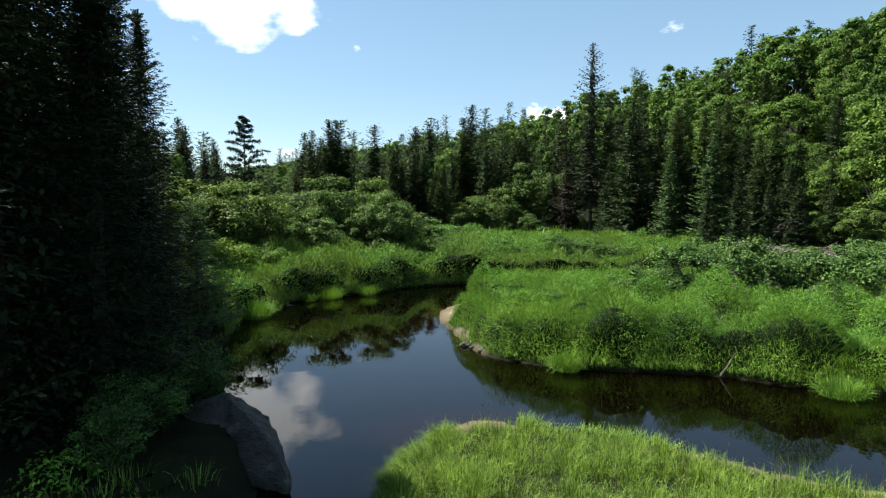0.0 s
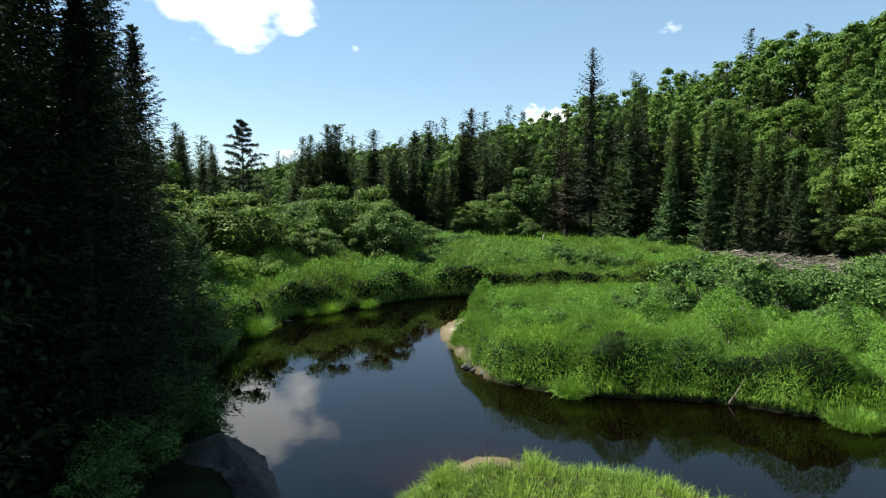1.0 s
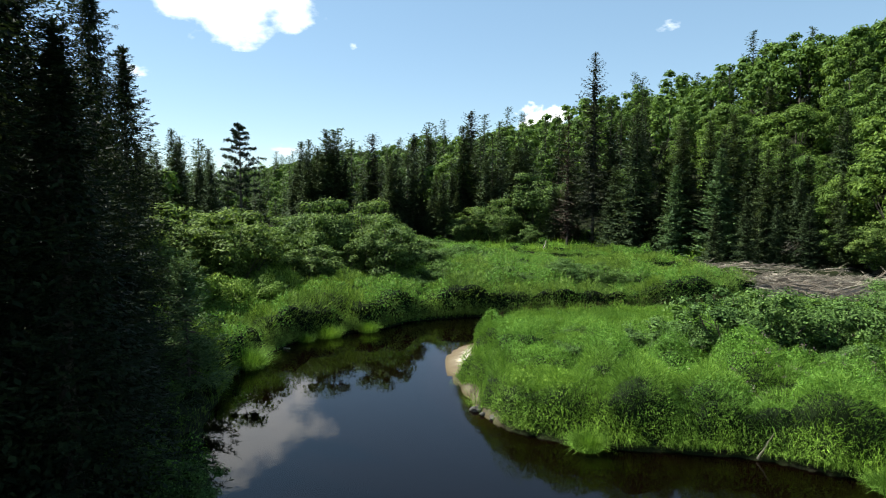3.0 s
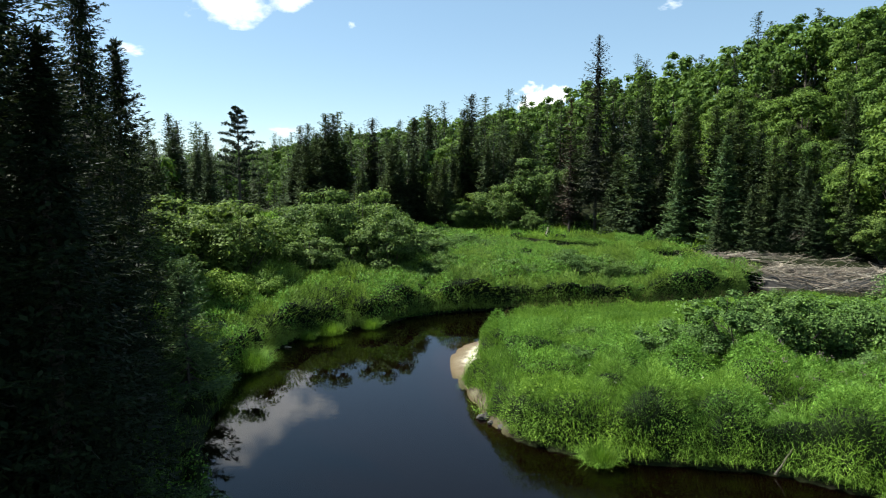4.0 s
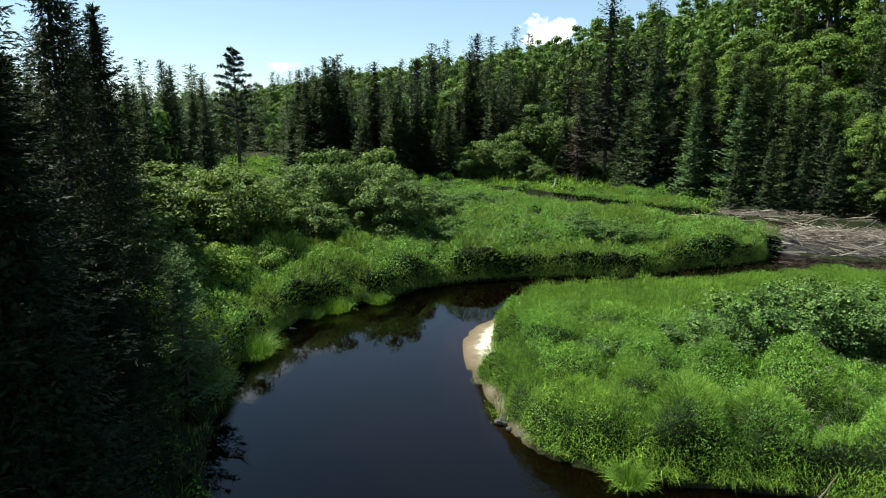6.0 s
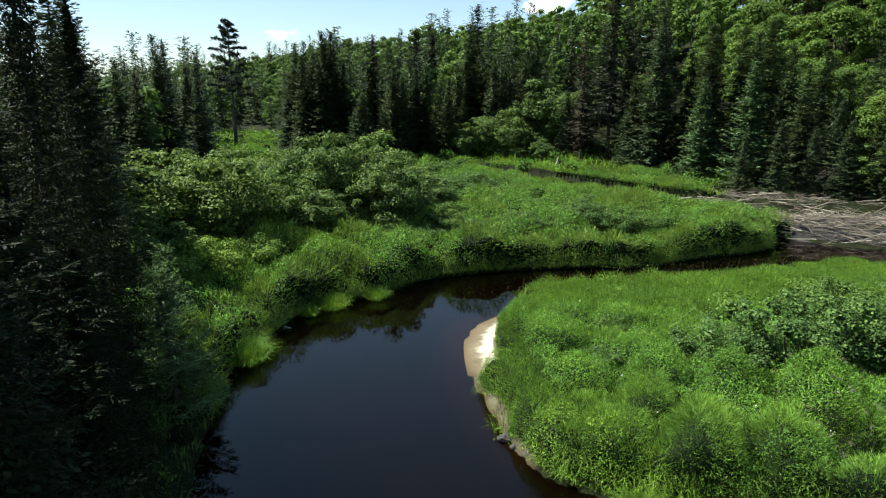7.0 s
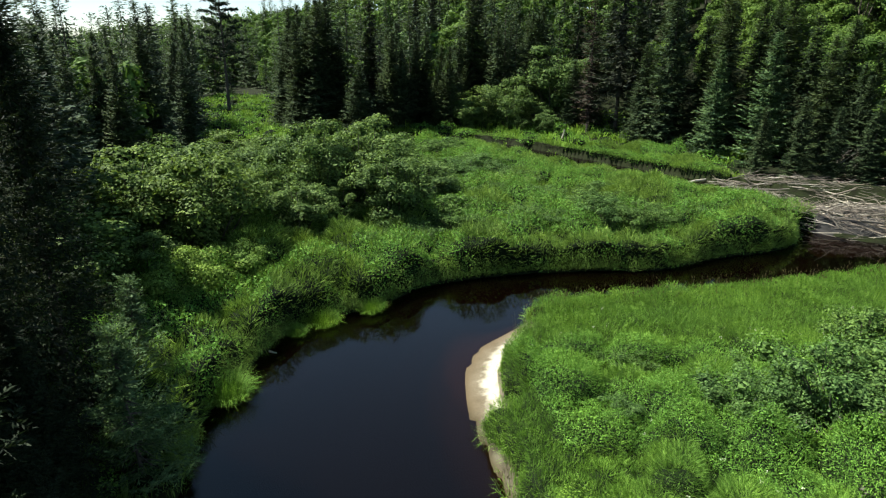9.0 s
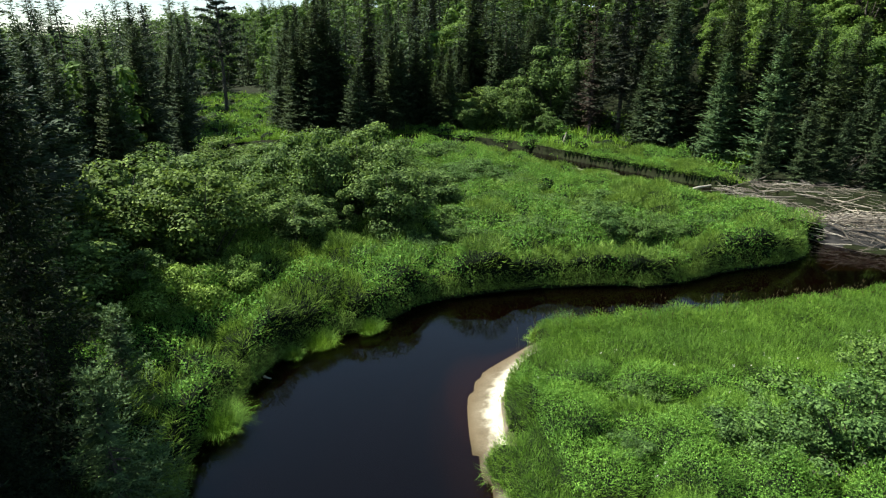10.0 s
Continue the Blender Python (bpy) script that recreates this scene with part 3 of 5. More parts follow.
L_SP = "dense dark green spruce with drooping needled branches"
NEAR_A = make_spruce("spruce_tree", "tall shaded spruce on the stream bank", 1, 14.0, 3.5, SPRUCE_SHADE, "near", 0.03, ragged=0.19, power=0.92, core=0.78)
NEAR_B = make_spruce("spruce_tree", "slender shaded spruce on the stream bank", 2, 14.0, 2.9, SPRUCE_SHADE, "near", 0.03, ragged=0.19, power=0.92, core=0.78)
FIR = make_spruce("fir_sapling", "thin young fir leaning over the bank grass", 3, 4.2, 1.0, FIR_LIGHT, "near", 0.1, base=0.05, ragged=0.35, lift=18, core=0.0)
MID = [make_spruce("spruce_tree", L_SP, 10 + i, 14.0, R, m, "mid", z, power=p, ragged=0.14, rich=1.2 if R > 4 else 1.0)
       for i, (R, m, z, p) in enumerate([(3.5, SPRUCE_LIT, 0.02, 0.86), (3.0, SPRUCE_LIT, 0.03, 0.86), (4.3, FIR_LIGHT, 0.02, 0.95), (2.6, SPRUCE_LIT, 0.06, 0.85)])]
TALL = make_spruce("spruce_tree", "very tall thin-crowned spruce with a long bare trunk", 21, 26.0, 4.8, SPRUCE_GREY, "mid", 0.20, base=0.26, power=0.85, ragged=0.4, lift=4, core=0.12, rich=0.62)
THIN = make_spruce("spruce_tree", "thin grey-green spruce with a sparse club-shaped top", 22, 18.0, 2.2, SPRUCE_GREY, "mid", 0.18, base=0.2, power=0.6, ragged=0.45, core=0.3, rich=0.7)
RUST = make_spruce("dead_spruce", "dying spruce with rusty brown needles", 23, 18.0, 1.3, RUSTY, "mid", 0.12, base=0.18, power=0.6, ragged=0.45, core=0.15, rich=0.55)
FAR = [spruce_crown(30 + i, 14.0, R, 0.04 * 14, 0.75, 4.8, 1.45, 0, power=p, spray=0.95, ragged=0.15) for i, (R, p) in enumerate([(3.2, 0.8), (2.8, 0.78), (3.6, 0.82), (2.4, 0.7)])]
FAR_WOOD = spruce_wood(30, 14.0, 2.0, 0.05, 0.2, 0)
FAR_CROWNS, FAR_TRUNKS = [], []


def far_conifer(k, x, y, h, turn, wide=1.0):
    """Adds a far conifer to the joined woods."""
    z = float(ground_height(np.array([x]), np.array([y]))[0])
    c, s = math.cos(radians(turn)), math.sin(radians(turn))
    q = h / 14.0
    rot = np.array([[c * wide, -s * wide, 0], [s * wide, c * wide, 0], [0, 0, 1.0]]) * q
    FAR_CROWNS.append((FAR[k][0] @ rot.T + [x, y, z], FAR[k][1]))
    FAR_TRUNKS.append((FAR_WOOD[0] @ rot.T + [x, y, z], FAR_WOOD[1]))


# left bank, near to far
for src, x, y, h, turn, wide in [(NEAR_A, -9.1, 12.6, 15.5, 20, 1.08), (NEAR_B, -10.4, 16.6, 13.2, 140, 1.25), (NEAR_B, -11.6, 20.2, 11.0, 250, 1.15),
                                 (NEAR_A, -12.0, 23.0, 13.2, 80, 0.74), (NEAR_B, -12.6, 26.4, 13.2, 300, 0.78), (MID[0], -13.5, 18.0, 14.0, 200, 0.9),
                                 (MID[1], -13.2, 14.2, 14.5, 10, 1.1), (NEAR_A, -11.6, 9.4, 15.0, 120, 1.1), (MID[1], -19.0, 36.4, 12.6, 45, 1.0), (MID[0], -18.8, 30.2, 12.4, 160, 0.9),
                                 # the last spruce is added to throw shade on the boulder
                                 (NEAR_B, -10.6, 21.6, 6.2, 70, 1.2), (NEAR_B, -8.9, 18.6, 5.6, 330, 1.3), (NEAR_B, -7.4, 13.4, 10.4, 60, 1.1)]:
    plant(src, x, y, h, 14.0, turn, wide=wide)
plant(FIR, -11.4, 28.4, 4.0, 4.2, 30)
plant(FIR, -9.2, 23.6, 4.9, 4.2, 140, lean=-4)
for i, (x, y, h, turn) in enumerate([(-17.5, 26, 12.5, 30), (-16.5, 22, 13, 80), (-19, 34, 11.5, 150), (-18, 18, 13.5, 250), (-21, 30, 12.5, 10),
                                     (-20.5, 39, 10.5, 190), (-23, 45, 11, 60), (-25.6, 58, 13.2, 110), (-24.6, 50, 10.5, 340), (-27.5, 52, 12, 20),
                                     (-24.6, 68.5, 10.6, 70), (-30.0, 72, 9.8, 200), (-32.0, 76, 15.2, 310), (-33.5, 80, 15.4, 95), (-34, 72, 11, 15),
                                     (-30, 64, 12, 130), (-22, 25, 13, 300), (-26, 38, 12, 220), (-37, 80, 13, 270), (-33, 60, 12, 180)]):
    plant(MID[(0, 1, 3, 0, 1)[i % 5]], x, y, h, 14.0, turn)
# named trees round the meadow
for src, own, x, y, h, turn, wide in [
        (MID[2], 14, 26.3, 72.6, 10.6, 0, 0.8), (MID[2], 14, 29.9, 69.4, 15.8, 100, 1.15), (MID[0], 14, 23.9, 79.4, 17.4, 200, 0.95),
        (MID[0], 14, 21.9, 82, 11, 60, 1.0), (MID[0], 14, 33.6, 74.5, 15.5, 20, 1.1), (MID[1], 14, 27.2, 79, 13.0, 290, 1.0), (MID[0], 14, 36.5, 69, 12.5, 170, 1.2),
        (MID[0], 14, 31.5, 76, 15, 40, 1.0), (MID[1], 14, 28.5, 76.5, 14, 140, 1.0), (MID[0], 14, 26, 84, 15, 240, 1.0), (MID[1], 14, 23, 88, 14, 300, 1.1), (MID[0], 14, 34.5, 79, 14, 100, 1.0), (MID[1], 14, 30.5, 82, 15, 200, 1.0), (MID[0], 14, 19, 94, 13, 20, 1.0), (TALL, 26, 20.8, 88.5, 26.5, 0, 1.0), (RUST, 18, 17.6, 90, 18.2, 40, 1.0), (MID[1], 14, 16.2, 93, 8.5, 10, 1.0),
        (MID[0], 14, -10.8, 86.4, 9.6, 300, 1.35), (MID[1], 14, -17.0, 91.5, 12.6, 10, 1.1), (MID[0], 14, -19.6, 93, 14, 50, 0.9), (MID[1], 14, -18.4, 95, 14, 170, 1.0),
        (THIN, 18, -17.5, 100, 16.8, 20, 1.2), (THIN, 18, -10.8, 100, 18.4, 120, 1.2), (THIN, 18, -5.4, 125, 20.6, 200, 1.3), (THIN, 18, -2.5, 124, 19.6, 290, 1.2),
        (THIN, 18, 6.0, 130, 22.6, 80, 1.2), (THIN, 18, -37.5, 92, 17, 33, 1.0), (MID[3], 14, 12.2, 124, 17, 15, 1.0), (MID[3], 14, 9.0, 110, 13.0, 250, 1.0),
        (MID[1], 14, -14.5, 96, 12.5, 210, 1.0), (MID[0], 14, -8.0, 96, 13, 100, 1.0), (MID[1], 14, -4.5, 99, 12, 0, 1.0), (MID[3], 14, -1.0, 102, 13, 330, 1.1),
        (MID[0], 14, 1.6, 104, 11.5, 140, 1.0), (MID[3], 14, 5.6, 108, 12.5, 75, 1.0), (MID[1], 14, -22.4, 101, 11.5, 150, 1.0), (MID[0], 14, -24.0, 107, 13, 60, 1.0),
        (MID[1], 14, -21.5, 97, 12.0, 350, 1.0), (MID[0], 14, -35.3, 97, 14.5, 200, 0.9), (MID[3], 14, 13.5, 108, 14, 45, 1.0), (MID[0], 14, 11.0, 102, 10.5, 260, 1.0)]:
    plant(src, x, y, h, own, turn, wide=wide)

# ---- the white pine ----
rp = np.random.RandomState(77)
pine_v, pine_w = [], [tube(np.stack([0 * np.linspace(0, 1, 8), 0.2 * np.sin(np.linspace(0, 3, 8)), np.linspace(-0.4, 20.4, 8)], 1), np.linspace(0.34, 0.05, 8), 8)]
for k in range(34):
    f = k / 33
    z = 8.0 + 12.6 * f
    a = k * 2.4 + rp.uniform(-0.3, 0.3)
    l = (5.6 * (1 - f) ** 0.75 + 0.6) * rp.uniform(0.6, 1.05) * (0.6 + 0.4 * min(1, f * 4))
    tip = np.array([math.cos(a) * l, math.sin(a) * l, z + 0.16 * l])
    pine_w.append(tube(np.array([[0, 0, z - 0.3], tip * [0.5, 0.5, 1] + [0, 0, -0.1], tip]), [0.07, 0.045, 0.012], 5))
    for q in range(6):
        c = np.array([0, 0, z]) + (tip - np.array([0, 0, z])) * (0.3 + 0.14 * q) + rp.normal(0, 0.22, 3) * [1, 1, 0.35]
        n = 46
        d = unit(rp.normal(0, 1, (n, 3)) * [1, 1, 0.5] + [0, 0, 0.45])
        pine_v.append(kites(c + d * 0.1, d, unit(np.cross(d, rp.normal(0, 1, (n, 3)))), rp.uniform(0.35, 0.7, n), np.full(n, 0.11)))
pine = tagged(new("pine_tree"), "tall white pine with layered feathery branches", "pine tree", "conifers of the valley")
pv = np.vstack(pine_v)
part("crown", quad_mesh("crown", pv, seq_faces(len(pv) // 4), PINE), pine)
part("trunk", quad_mesh("trunk", *join(pine_w), BARK, True), pine)
pine.matrix_basis = place(pine, -37.8, 120, 1.0, 0)

# ---- hardwoods on the hill ----
HW = [make_broadleaf("hardwood_tree", "full-crowned green hardwood on the hillside", "tree", "hardwoods of the hill",
                     hardwood(60 + i, 12.0, R, c, n, s, lo), MAPLE) for i, (R, c, n, s, lo) in enumerate([(3.9, 34, 270, 0.30, 0.10), (3.3, 30, 260, 0.28, 0.08), (4.3, 36, 280, 0.31, 0.12)])]
HWF = [hardwood(80 + i, 12.0, R, c, n, s, 0.06) for i, (R, c, n, s) in enumerate([(4.0, 19, 54, 0.72), (3.4, 17, 54, 0.66), (4.4, 20, 54, 0.74)])]
HILL_CROWNS, HILL_WOOD = [], []


def far_hardwood(k, x, y, h, turn, wide):
    """Adds a far hardwood to the joined woods."""
    z = float(ground_height(np.array([x]), np.array([y]))[0])
    c, s = math.cos(radians(turn)), math.sin(radians(turn))
    q = h / 12.0
    rot = np.array([[c * wide, -s * wide, 0], [s * wide, c * wide, 0], [0, 0, 1.0]]) * q
    (cv, cf), (wv, wf_) = HWF[k]
    HILL_CROWNS.append((cv @ rot.T + [x, y, z], cf))
    HILL_WOOD.append((wv @ rot.T + [x, y, z], wf_))


def corridor(x, y):
    """The open strip of wet meadow that runs away between the spruces."""
    return 70 < y < 150 and abs(x + 22.5 + 0.30 * (y - 78)) < 5.5


rh = np.random.RandomState(9)
SPACE = 6.0
for iu in range(-14, 42):
    for isd in range(-1, 16):
        s = isd * SPACE * 0.9 + rh.uniform(-1.9, 1.9) + 4
        u = iu * SPACE * (1.0 + 0.01 * max(0, iu)) + rh.uniform(-1.9, 1.9)
        x, y = 24 + 0.78 * s - 0.62 * u, 85 + 0.62 * s + 0.78 * u
        pick, hh, trn, wd = rh.rand(), rh.uniform(7.5, 14), rh.uniform(0, 360), rh.uniform(0.85, 1.2)
        if y < 46 or y > 330 or x > 105 or (x / max(y, 1)) > 0.9 or s > 70 or corridor(x, y):
            continue
        if s < (13 if u > -14 else 7) and u < 25 and x < 40:
            continue
        d = math.hypot(x, y)
        conifer = pick < (0.72 if s < 22 and u > 15 else 0.42 if s < 45 and u > 5 else 0.12)
        if conifer:
            hh *= rh.uniform(1.0, 1.45) if u > 12 else rh.uniform(0.75, 1.0)
            if d > 112:
                far_conifer(int(trn) % 4, x, y, hh, trn)
            else:
                plant(MID[int(trn) % 2], x, y, hh, 14.0, trn)
        elif d < 118:
            plant(HW[int(trn) % 3], x, y, hh, 12.0, trn, wide=wd)
        else:
            far_hardwood(int(trn) % 3, x, y, hh, trn, wd)

# conifers that close the valley behind the meadow
for k in range(62):
    x, y = rh.uniform(-26, 16), rh.uniform(93, 116)
    hh, trn = rh.uniform(7, 18), rh.uniform(0, 360)
    if corridor(x, y) or (x > 1 and y < 99):
        continue
    if y < 103:
        plant(MID[int(trn) % 2], x, y, hh, 14.0, trn)
    else:
        far_conifer(int(trn) % 3, x, y, hh, trn)
for k in range(250):
    x, y = rh.uniform(-95, 16), rh.uniform(97, 215)
    s = 0.78 * (x - 24) + 0.62 * (y - 85)
    hh, trn, pick = rh.uniform(7, 17), rh.uniform(0, 360), rh.rand()
    if s > 10 or corridor(x, y) or x < -0.75 * y or (y < 104 and x > -30):
        continue
    if pick < 0.8:
        far_conifer(int(trn) % 4, x, y, hh * 1.15, trn)
    else:
        far_hardwood(int(trn) % 3, x, y, hh * 0.85, trn, 1.0)
for k in range(95):
    x, y = rh.uniform(-75, -24), rh.uniform(20, 98)
    hh, trn, pick = rh.uniform(8, 13.5), rh.uniform(0, 360), rh.rand()
    if x > -21 - 0.10 * y or x < -0.95 * y - 10 or outside(POND_POLY, np.array([x]), np.array([y]))[0] < 1.0 or corridor(x, y):
        continue
    if pick < 0.93:
        if x > -36:
            plant(MID[int(trn) % 2], x, y, hh, 14.0, trn)
        else:
            far_conifer(int(trn) % 3, x, y, hh, trn)
    else:
        far_hardwood(int(trn) % 3, x, y, hh * 0.8, trn, 0.9)
tagged(new("far_conifers", quad_mesh("far_conifers", *join(FAR_CROWNS), SPRUCE_LIT)), "dark spruce crowns closing the valley", "woods", kind="stuff")
tagged(new("far_conifer_trunks", quad_mesh("far_conifer_trunks", *join(FAR_TRUNKS), BARK, True)), "trunks under the far spruces", "woods", kind="stuff")
tagged(new("hill_woods", quad_mesh("hill_woods", *join(HILL_CROWNS), MAPLE)), "green hardwood crowns covering the far hillside", "woods", kind="stuff")
tagged(new("hill_trunks", quad_mesh("hill_trunks", *join(HILL_WOOD), BARK, True)), "grey trunks under the far crowns", "woods", kind="stuff")

# distant woods on the low hills, past counting
rw = np.random.RandomState(12)
far_v = []
for k in range(2600):
    x, y = rw.uniform(-520, 260), rw.uniform(200, 620)
    s = 0.78 * (x - 24) + 0.62 * (y - 85)
    if abs(x) > 0.95 * y or s > 110 or (s > -10 and y < 330):
        continue
    z = float(np.asarray(hill(np.array([x]), np.array([y])))[0]) + 0.7
    h = rw.uniform(9, 15)
    if rw.rand() < 0.55:
        n = 26
        f = rw.uniform(0.05, 1, n)
        a = rw.uniform(0, 6.28, n)
        rad = 2.2 * (1 - f)
        B = np.stack([x + 0 * f, y + 0 * f, z + h * f], 1)
        w = np.stack([np.cos(a), np.sin(a), -0.35 + 0.6 * f], 1)
        far_v.append(kites(B, w, np.stack([-np.sin(a), np.cos(a), 0 * a], 1), rad + 0.5, 0.8 * rad + 0.35))
    else:
        far_v.append(leaf_ball(rw, np.array([x, y, z + h * 0.6]), h * 0.36, 44, 2.0, flat=1.1))
v = np.vstack(far_v)
tagged(new("distant_woods", quad_mesh("distant_woods", v, seq_faces(len(v) // 4), MAPLE)), "mixed green woods on the distant low hills", "woods", kind="stuff")


# ---- bushes on the meadow behind the stream ----
AL = [make_broadleaf("alder_bush", "rounded leafy alder bush on the meadow", "bush", "alder thicket",
                     thicket_bush(100 + i, 4.0, R, st, 6, 150, 0.12), ALDER) for i, (R, st) in enumerate([(1.9, 15), (2.3, 18), (1.6, 12)])]
SH = [make_broadleaf("shrub", "low dense green shrub among tall grass", "shrub", "low shrubs",
                     thicket_bush(120 + i, 1.7, R, st, 5, 120, 0.055), DARKSHRUB) for i, (R, st) in enumerate([(1.0, 12), (1.3, 15)])]
WILLOW = make_broadleaf("willow_bush", "pale grey-green willow bush by the water", "bush", "alder thicket", thicket_bush(130, 1.8, 1.6, 16, 5, 150, 0.075), SEDGE)
for i, (x, y, h, turn, wide) in enumerate([
        (-4.0, 46.2, 4.6, 0, 1.0), (-9.4, 49.0, 5.6, 90, 0.8), (-7.4, 46.0, 2.9, 200, 1.15), (-9.2, 44.0, 2.6, 20, 1.1), (-6.4, 51.0, 3.6, 140, 1.0), (-12.2, 46.5, 4.0, 250, 1.1), (-14.8, 42.8, 3.8, 310, 1.15),
        (-13.2, 40.8, 3.2, 50, 1.1), (-16.4, 47.0, 3.6, 10, 1.1), (-17.2, 40.6, 3.8, 170, 1.1), (-12.0, 52.5, 3.0, 80, 1.2), (-15.8, 53.0, 3.2, 280, 1.1),
        (-18.8, 50.4, 3.4, 30, 1.1), (-8.6, 54.6, 2.4, 60, 1.2), (-20.5, 45.5, 3.6, 120, 1.1), (-12.6, 58, 2.4, 210, 1.1), (-17.4, 58.6, 2.6, 340, 1.2),
        (-14.4, 36.4, 3.2, 160, 1.1), (-16.6, 33.6, 3.0, 220, 1.2), (-6.2, 56.5, 3.0, 15, 1.2), (-22, 56, 2.8, 75, 1.2), (-2.2, 51.5, 2.6, 35, 1.2)]):
    plant(AL[i % 3], x, y, h * 1.12, 4.0, turn, wide=wide * 1.15)
plant(WILLOW, -10.9, 38.2, 2.2, 1.8, 0, wide=1.0)
plant(WILLOW, -12.4, 35.6, 2.0, 1.8, 120, wide=1.1)
for i, (x, y, h, turn, wide) in enumerate([
        (1.2, 50.4, 1.9, 0, 1.3), (3.0, 53.6, 1.8, 60, 1.4), (9.0, 48.2, 2.0, 120, 1.0), (6.0, 52.4, 1.6, 40, 1.4), (-0.6, 47.6, 1.9, 210, 1.3), (12.8, 47.4, 1.5, 300, 1.3), (15.2, 48.6, 1.4, 70, 1.3),
        (4.4, 57, 1.7, 20, 1.4), (0.4, 58.5, 1.8, 160, 1.4), (-2.2, 43.4, 1.5, 280, 1.2), (6.8, 46.0, 1.4, 330, 1.3), (-5.2, 42.0, 1.5, 100, 1.2), (10.2, 54, 1.5, 190, 1.4), (1.2, 45.2, 1.5, 50, 1.2),
        (10.3, 25.0, 2.6, 0, 0.85), (12.0, 25.4, 2.9, 80, 0.85), (14.0, 29.0, 2.2, 150, 1.0), (14.0, 25.2, 2.5, 230, 0.9), (16.0, 24.6, 2.6, 310, 0.95), (18.4, 26.8, 2.4, 40, 1.1), (13.6, 22.2, 1.6, 200, 1.0), (8.6, 25.6, 1.8, 10, 1.0), (22.5, 32, 2.3, 60, 1.1), (25, 34.5, 2.6, 160, 1.1),
        (4.4, 25.8, 1.0, 100, 1.1), (5.6, 28.6, 1.0, 250, 1.1), (17.5, 21, 1.6, 130, 1.2), (20, 24.5, 1.7, 20, 1.3)]):
    plant(SH[i % 2], x, y, h, 1.7, turn, wide=wide)
rb = np.random.RandomState(41)
for k in range(34):
    x, y = rb.uniform(-7, 20), rb.uniform(43.5, 74)
    if y > 47 + 1.35 * (24 - x) or outside(MAIN_POLY, np.array([x]), np.array([y]))[0] < 1.5 or outside(POND_POLY, np.array([x]), np.array([y]))[0] < 5.0:
        continue
    plant(SH[k % 2], x, y, rb.uniform(1.2, 2.3), 1.7, rb.uniform(0, 360), wide=rb.uniform(1.0, 1.5))
# bushes under the trees across the pond
for i, (x, y, h, turn) in enumerate([(4.5, 96, 4.2, 10), (7.8, 94.5, 4.4, 120), (11.4, 95.8, 5.2, 70), (0.8, 98, 3.6, 200), (14.4, 98.5, 6.4, 300), (9.4, 91.5, 2.6, 20), (12.4, 90.0, 2.4, 150), (2.4, 94, 2.6, 260),
                                     (38.0, 62, 3.6, 40), (38.5, 57, 3.6, 180), (41, 52, 3.4, 90), (38, 49.5, 2.6, 230), (37.5, 59.5, 3.0, 10), (43, 47, 3.2, 310)]):
    plant(AL[i % 3], x, y, h, 4.0, turn, wide=1.15)
for i, (x, y, h, turn) in enumerate([(40, 66, 9, 0), (44, 60, 10, 100), (45, 71, 11, 200), (39.5, 72, 10, 300), (47, 54, 9, 50), (50, 63, 11, 150), (42, 78, 11, 250)]):
    plant(HW[i % 3], x, y, h, 12.0, turn)
# some of these spruces are added to darken the ground above the dam
for i, (x, y, h, turn) in enumerate([(36.5, 66.5, 9.0, 120), (39, 63, 8.5, 230), (34.5, 71.5, 13, 60), (38.5, 68, 10, 310), (33.2, 66.0, 11.5, 15), (35.2, 63.4, 8.0, 200), (26.9, 63.8, 6.0, 80), (29.2, 62.0, 6.5, 250), (31.6, 61.0, 6.0, 130), (34.0, 59.8, 6.5, 20), (36.4, 58.6, 6.0, 310)]):
    plant(MID[i % 2], x, y, h, 14.0, turn)
for i, (x, y, h, turn, wide) in enumerate([(-7.0, 14.8, 1.3, 90, 0.9), (-5.9, 12.0, 1.2, 20, 0.9), (-5.7, 10.6, 1.0, 200, 0.9), (-5.6, 14.0, 1.2, 180, 0.8), (-10.0, 24.6, 1.6, 130, 1.2)]):
    plant(SH[i % 2], x, y, h, 1.7, turn, wide=wide)


# ---- grasses ----
def blades(P, yaw, lean, L, W):
    """Bent grass blades in two lengths."""
    d = np.stack([np.cos(yaw), np.sin(yaw), 0 * yaw], 1)
    side = np.stack([-np.sin(yaw), np.cos(yaw), 0 * yaw], 1) * W[:, None]
    up = np.array([0, 0, 1.0])
    mid = P + d * (L * 0.55 * np.sin(lean * 0.55))[:, None] + up * (L * 0.55 * np.cos(lean * 0.55))[:, None]
    tip = mid + d * (L * 0.5 * np.sin(lean * 1.5))[:, None] + up * (L * 0.5 * np.cos(lean * 1.5))[:, None]
    v = np.stack([P - side * 0.5, P + side * 0.5, mid + side * 0.45, mid - side * 0.45, tip + side * 0.06, tip - side * 0.06], 1).reshape(-1, 3)
    b = np.arange(len(P))[:, None] * 6
    f = np.concatenate([b + [0, 1, 2, 3], b + [3, 2, 4, 5]], 0)
    return v, f


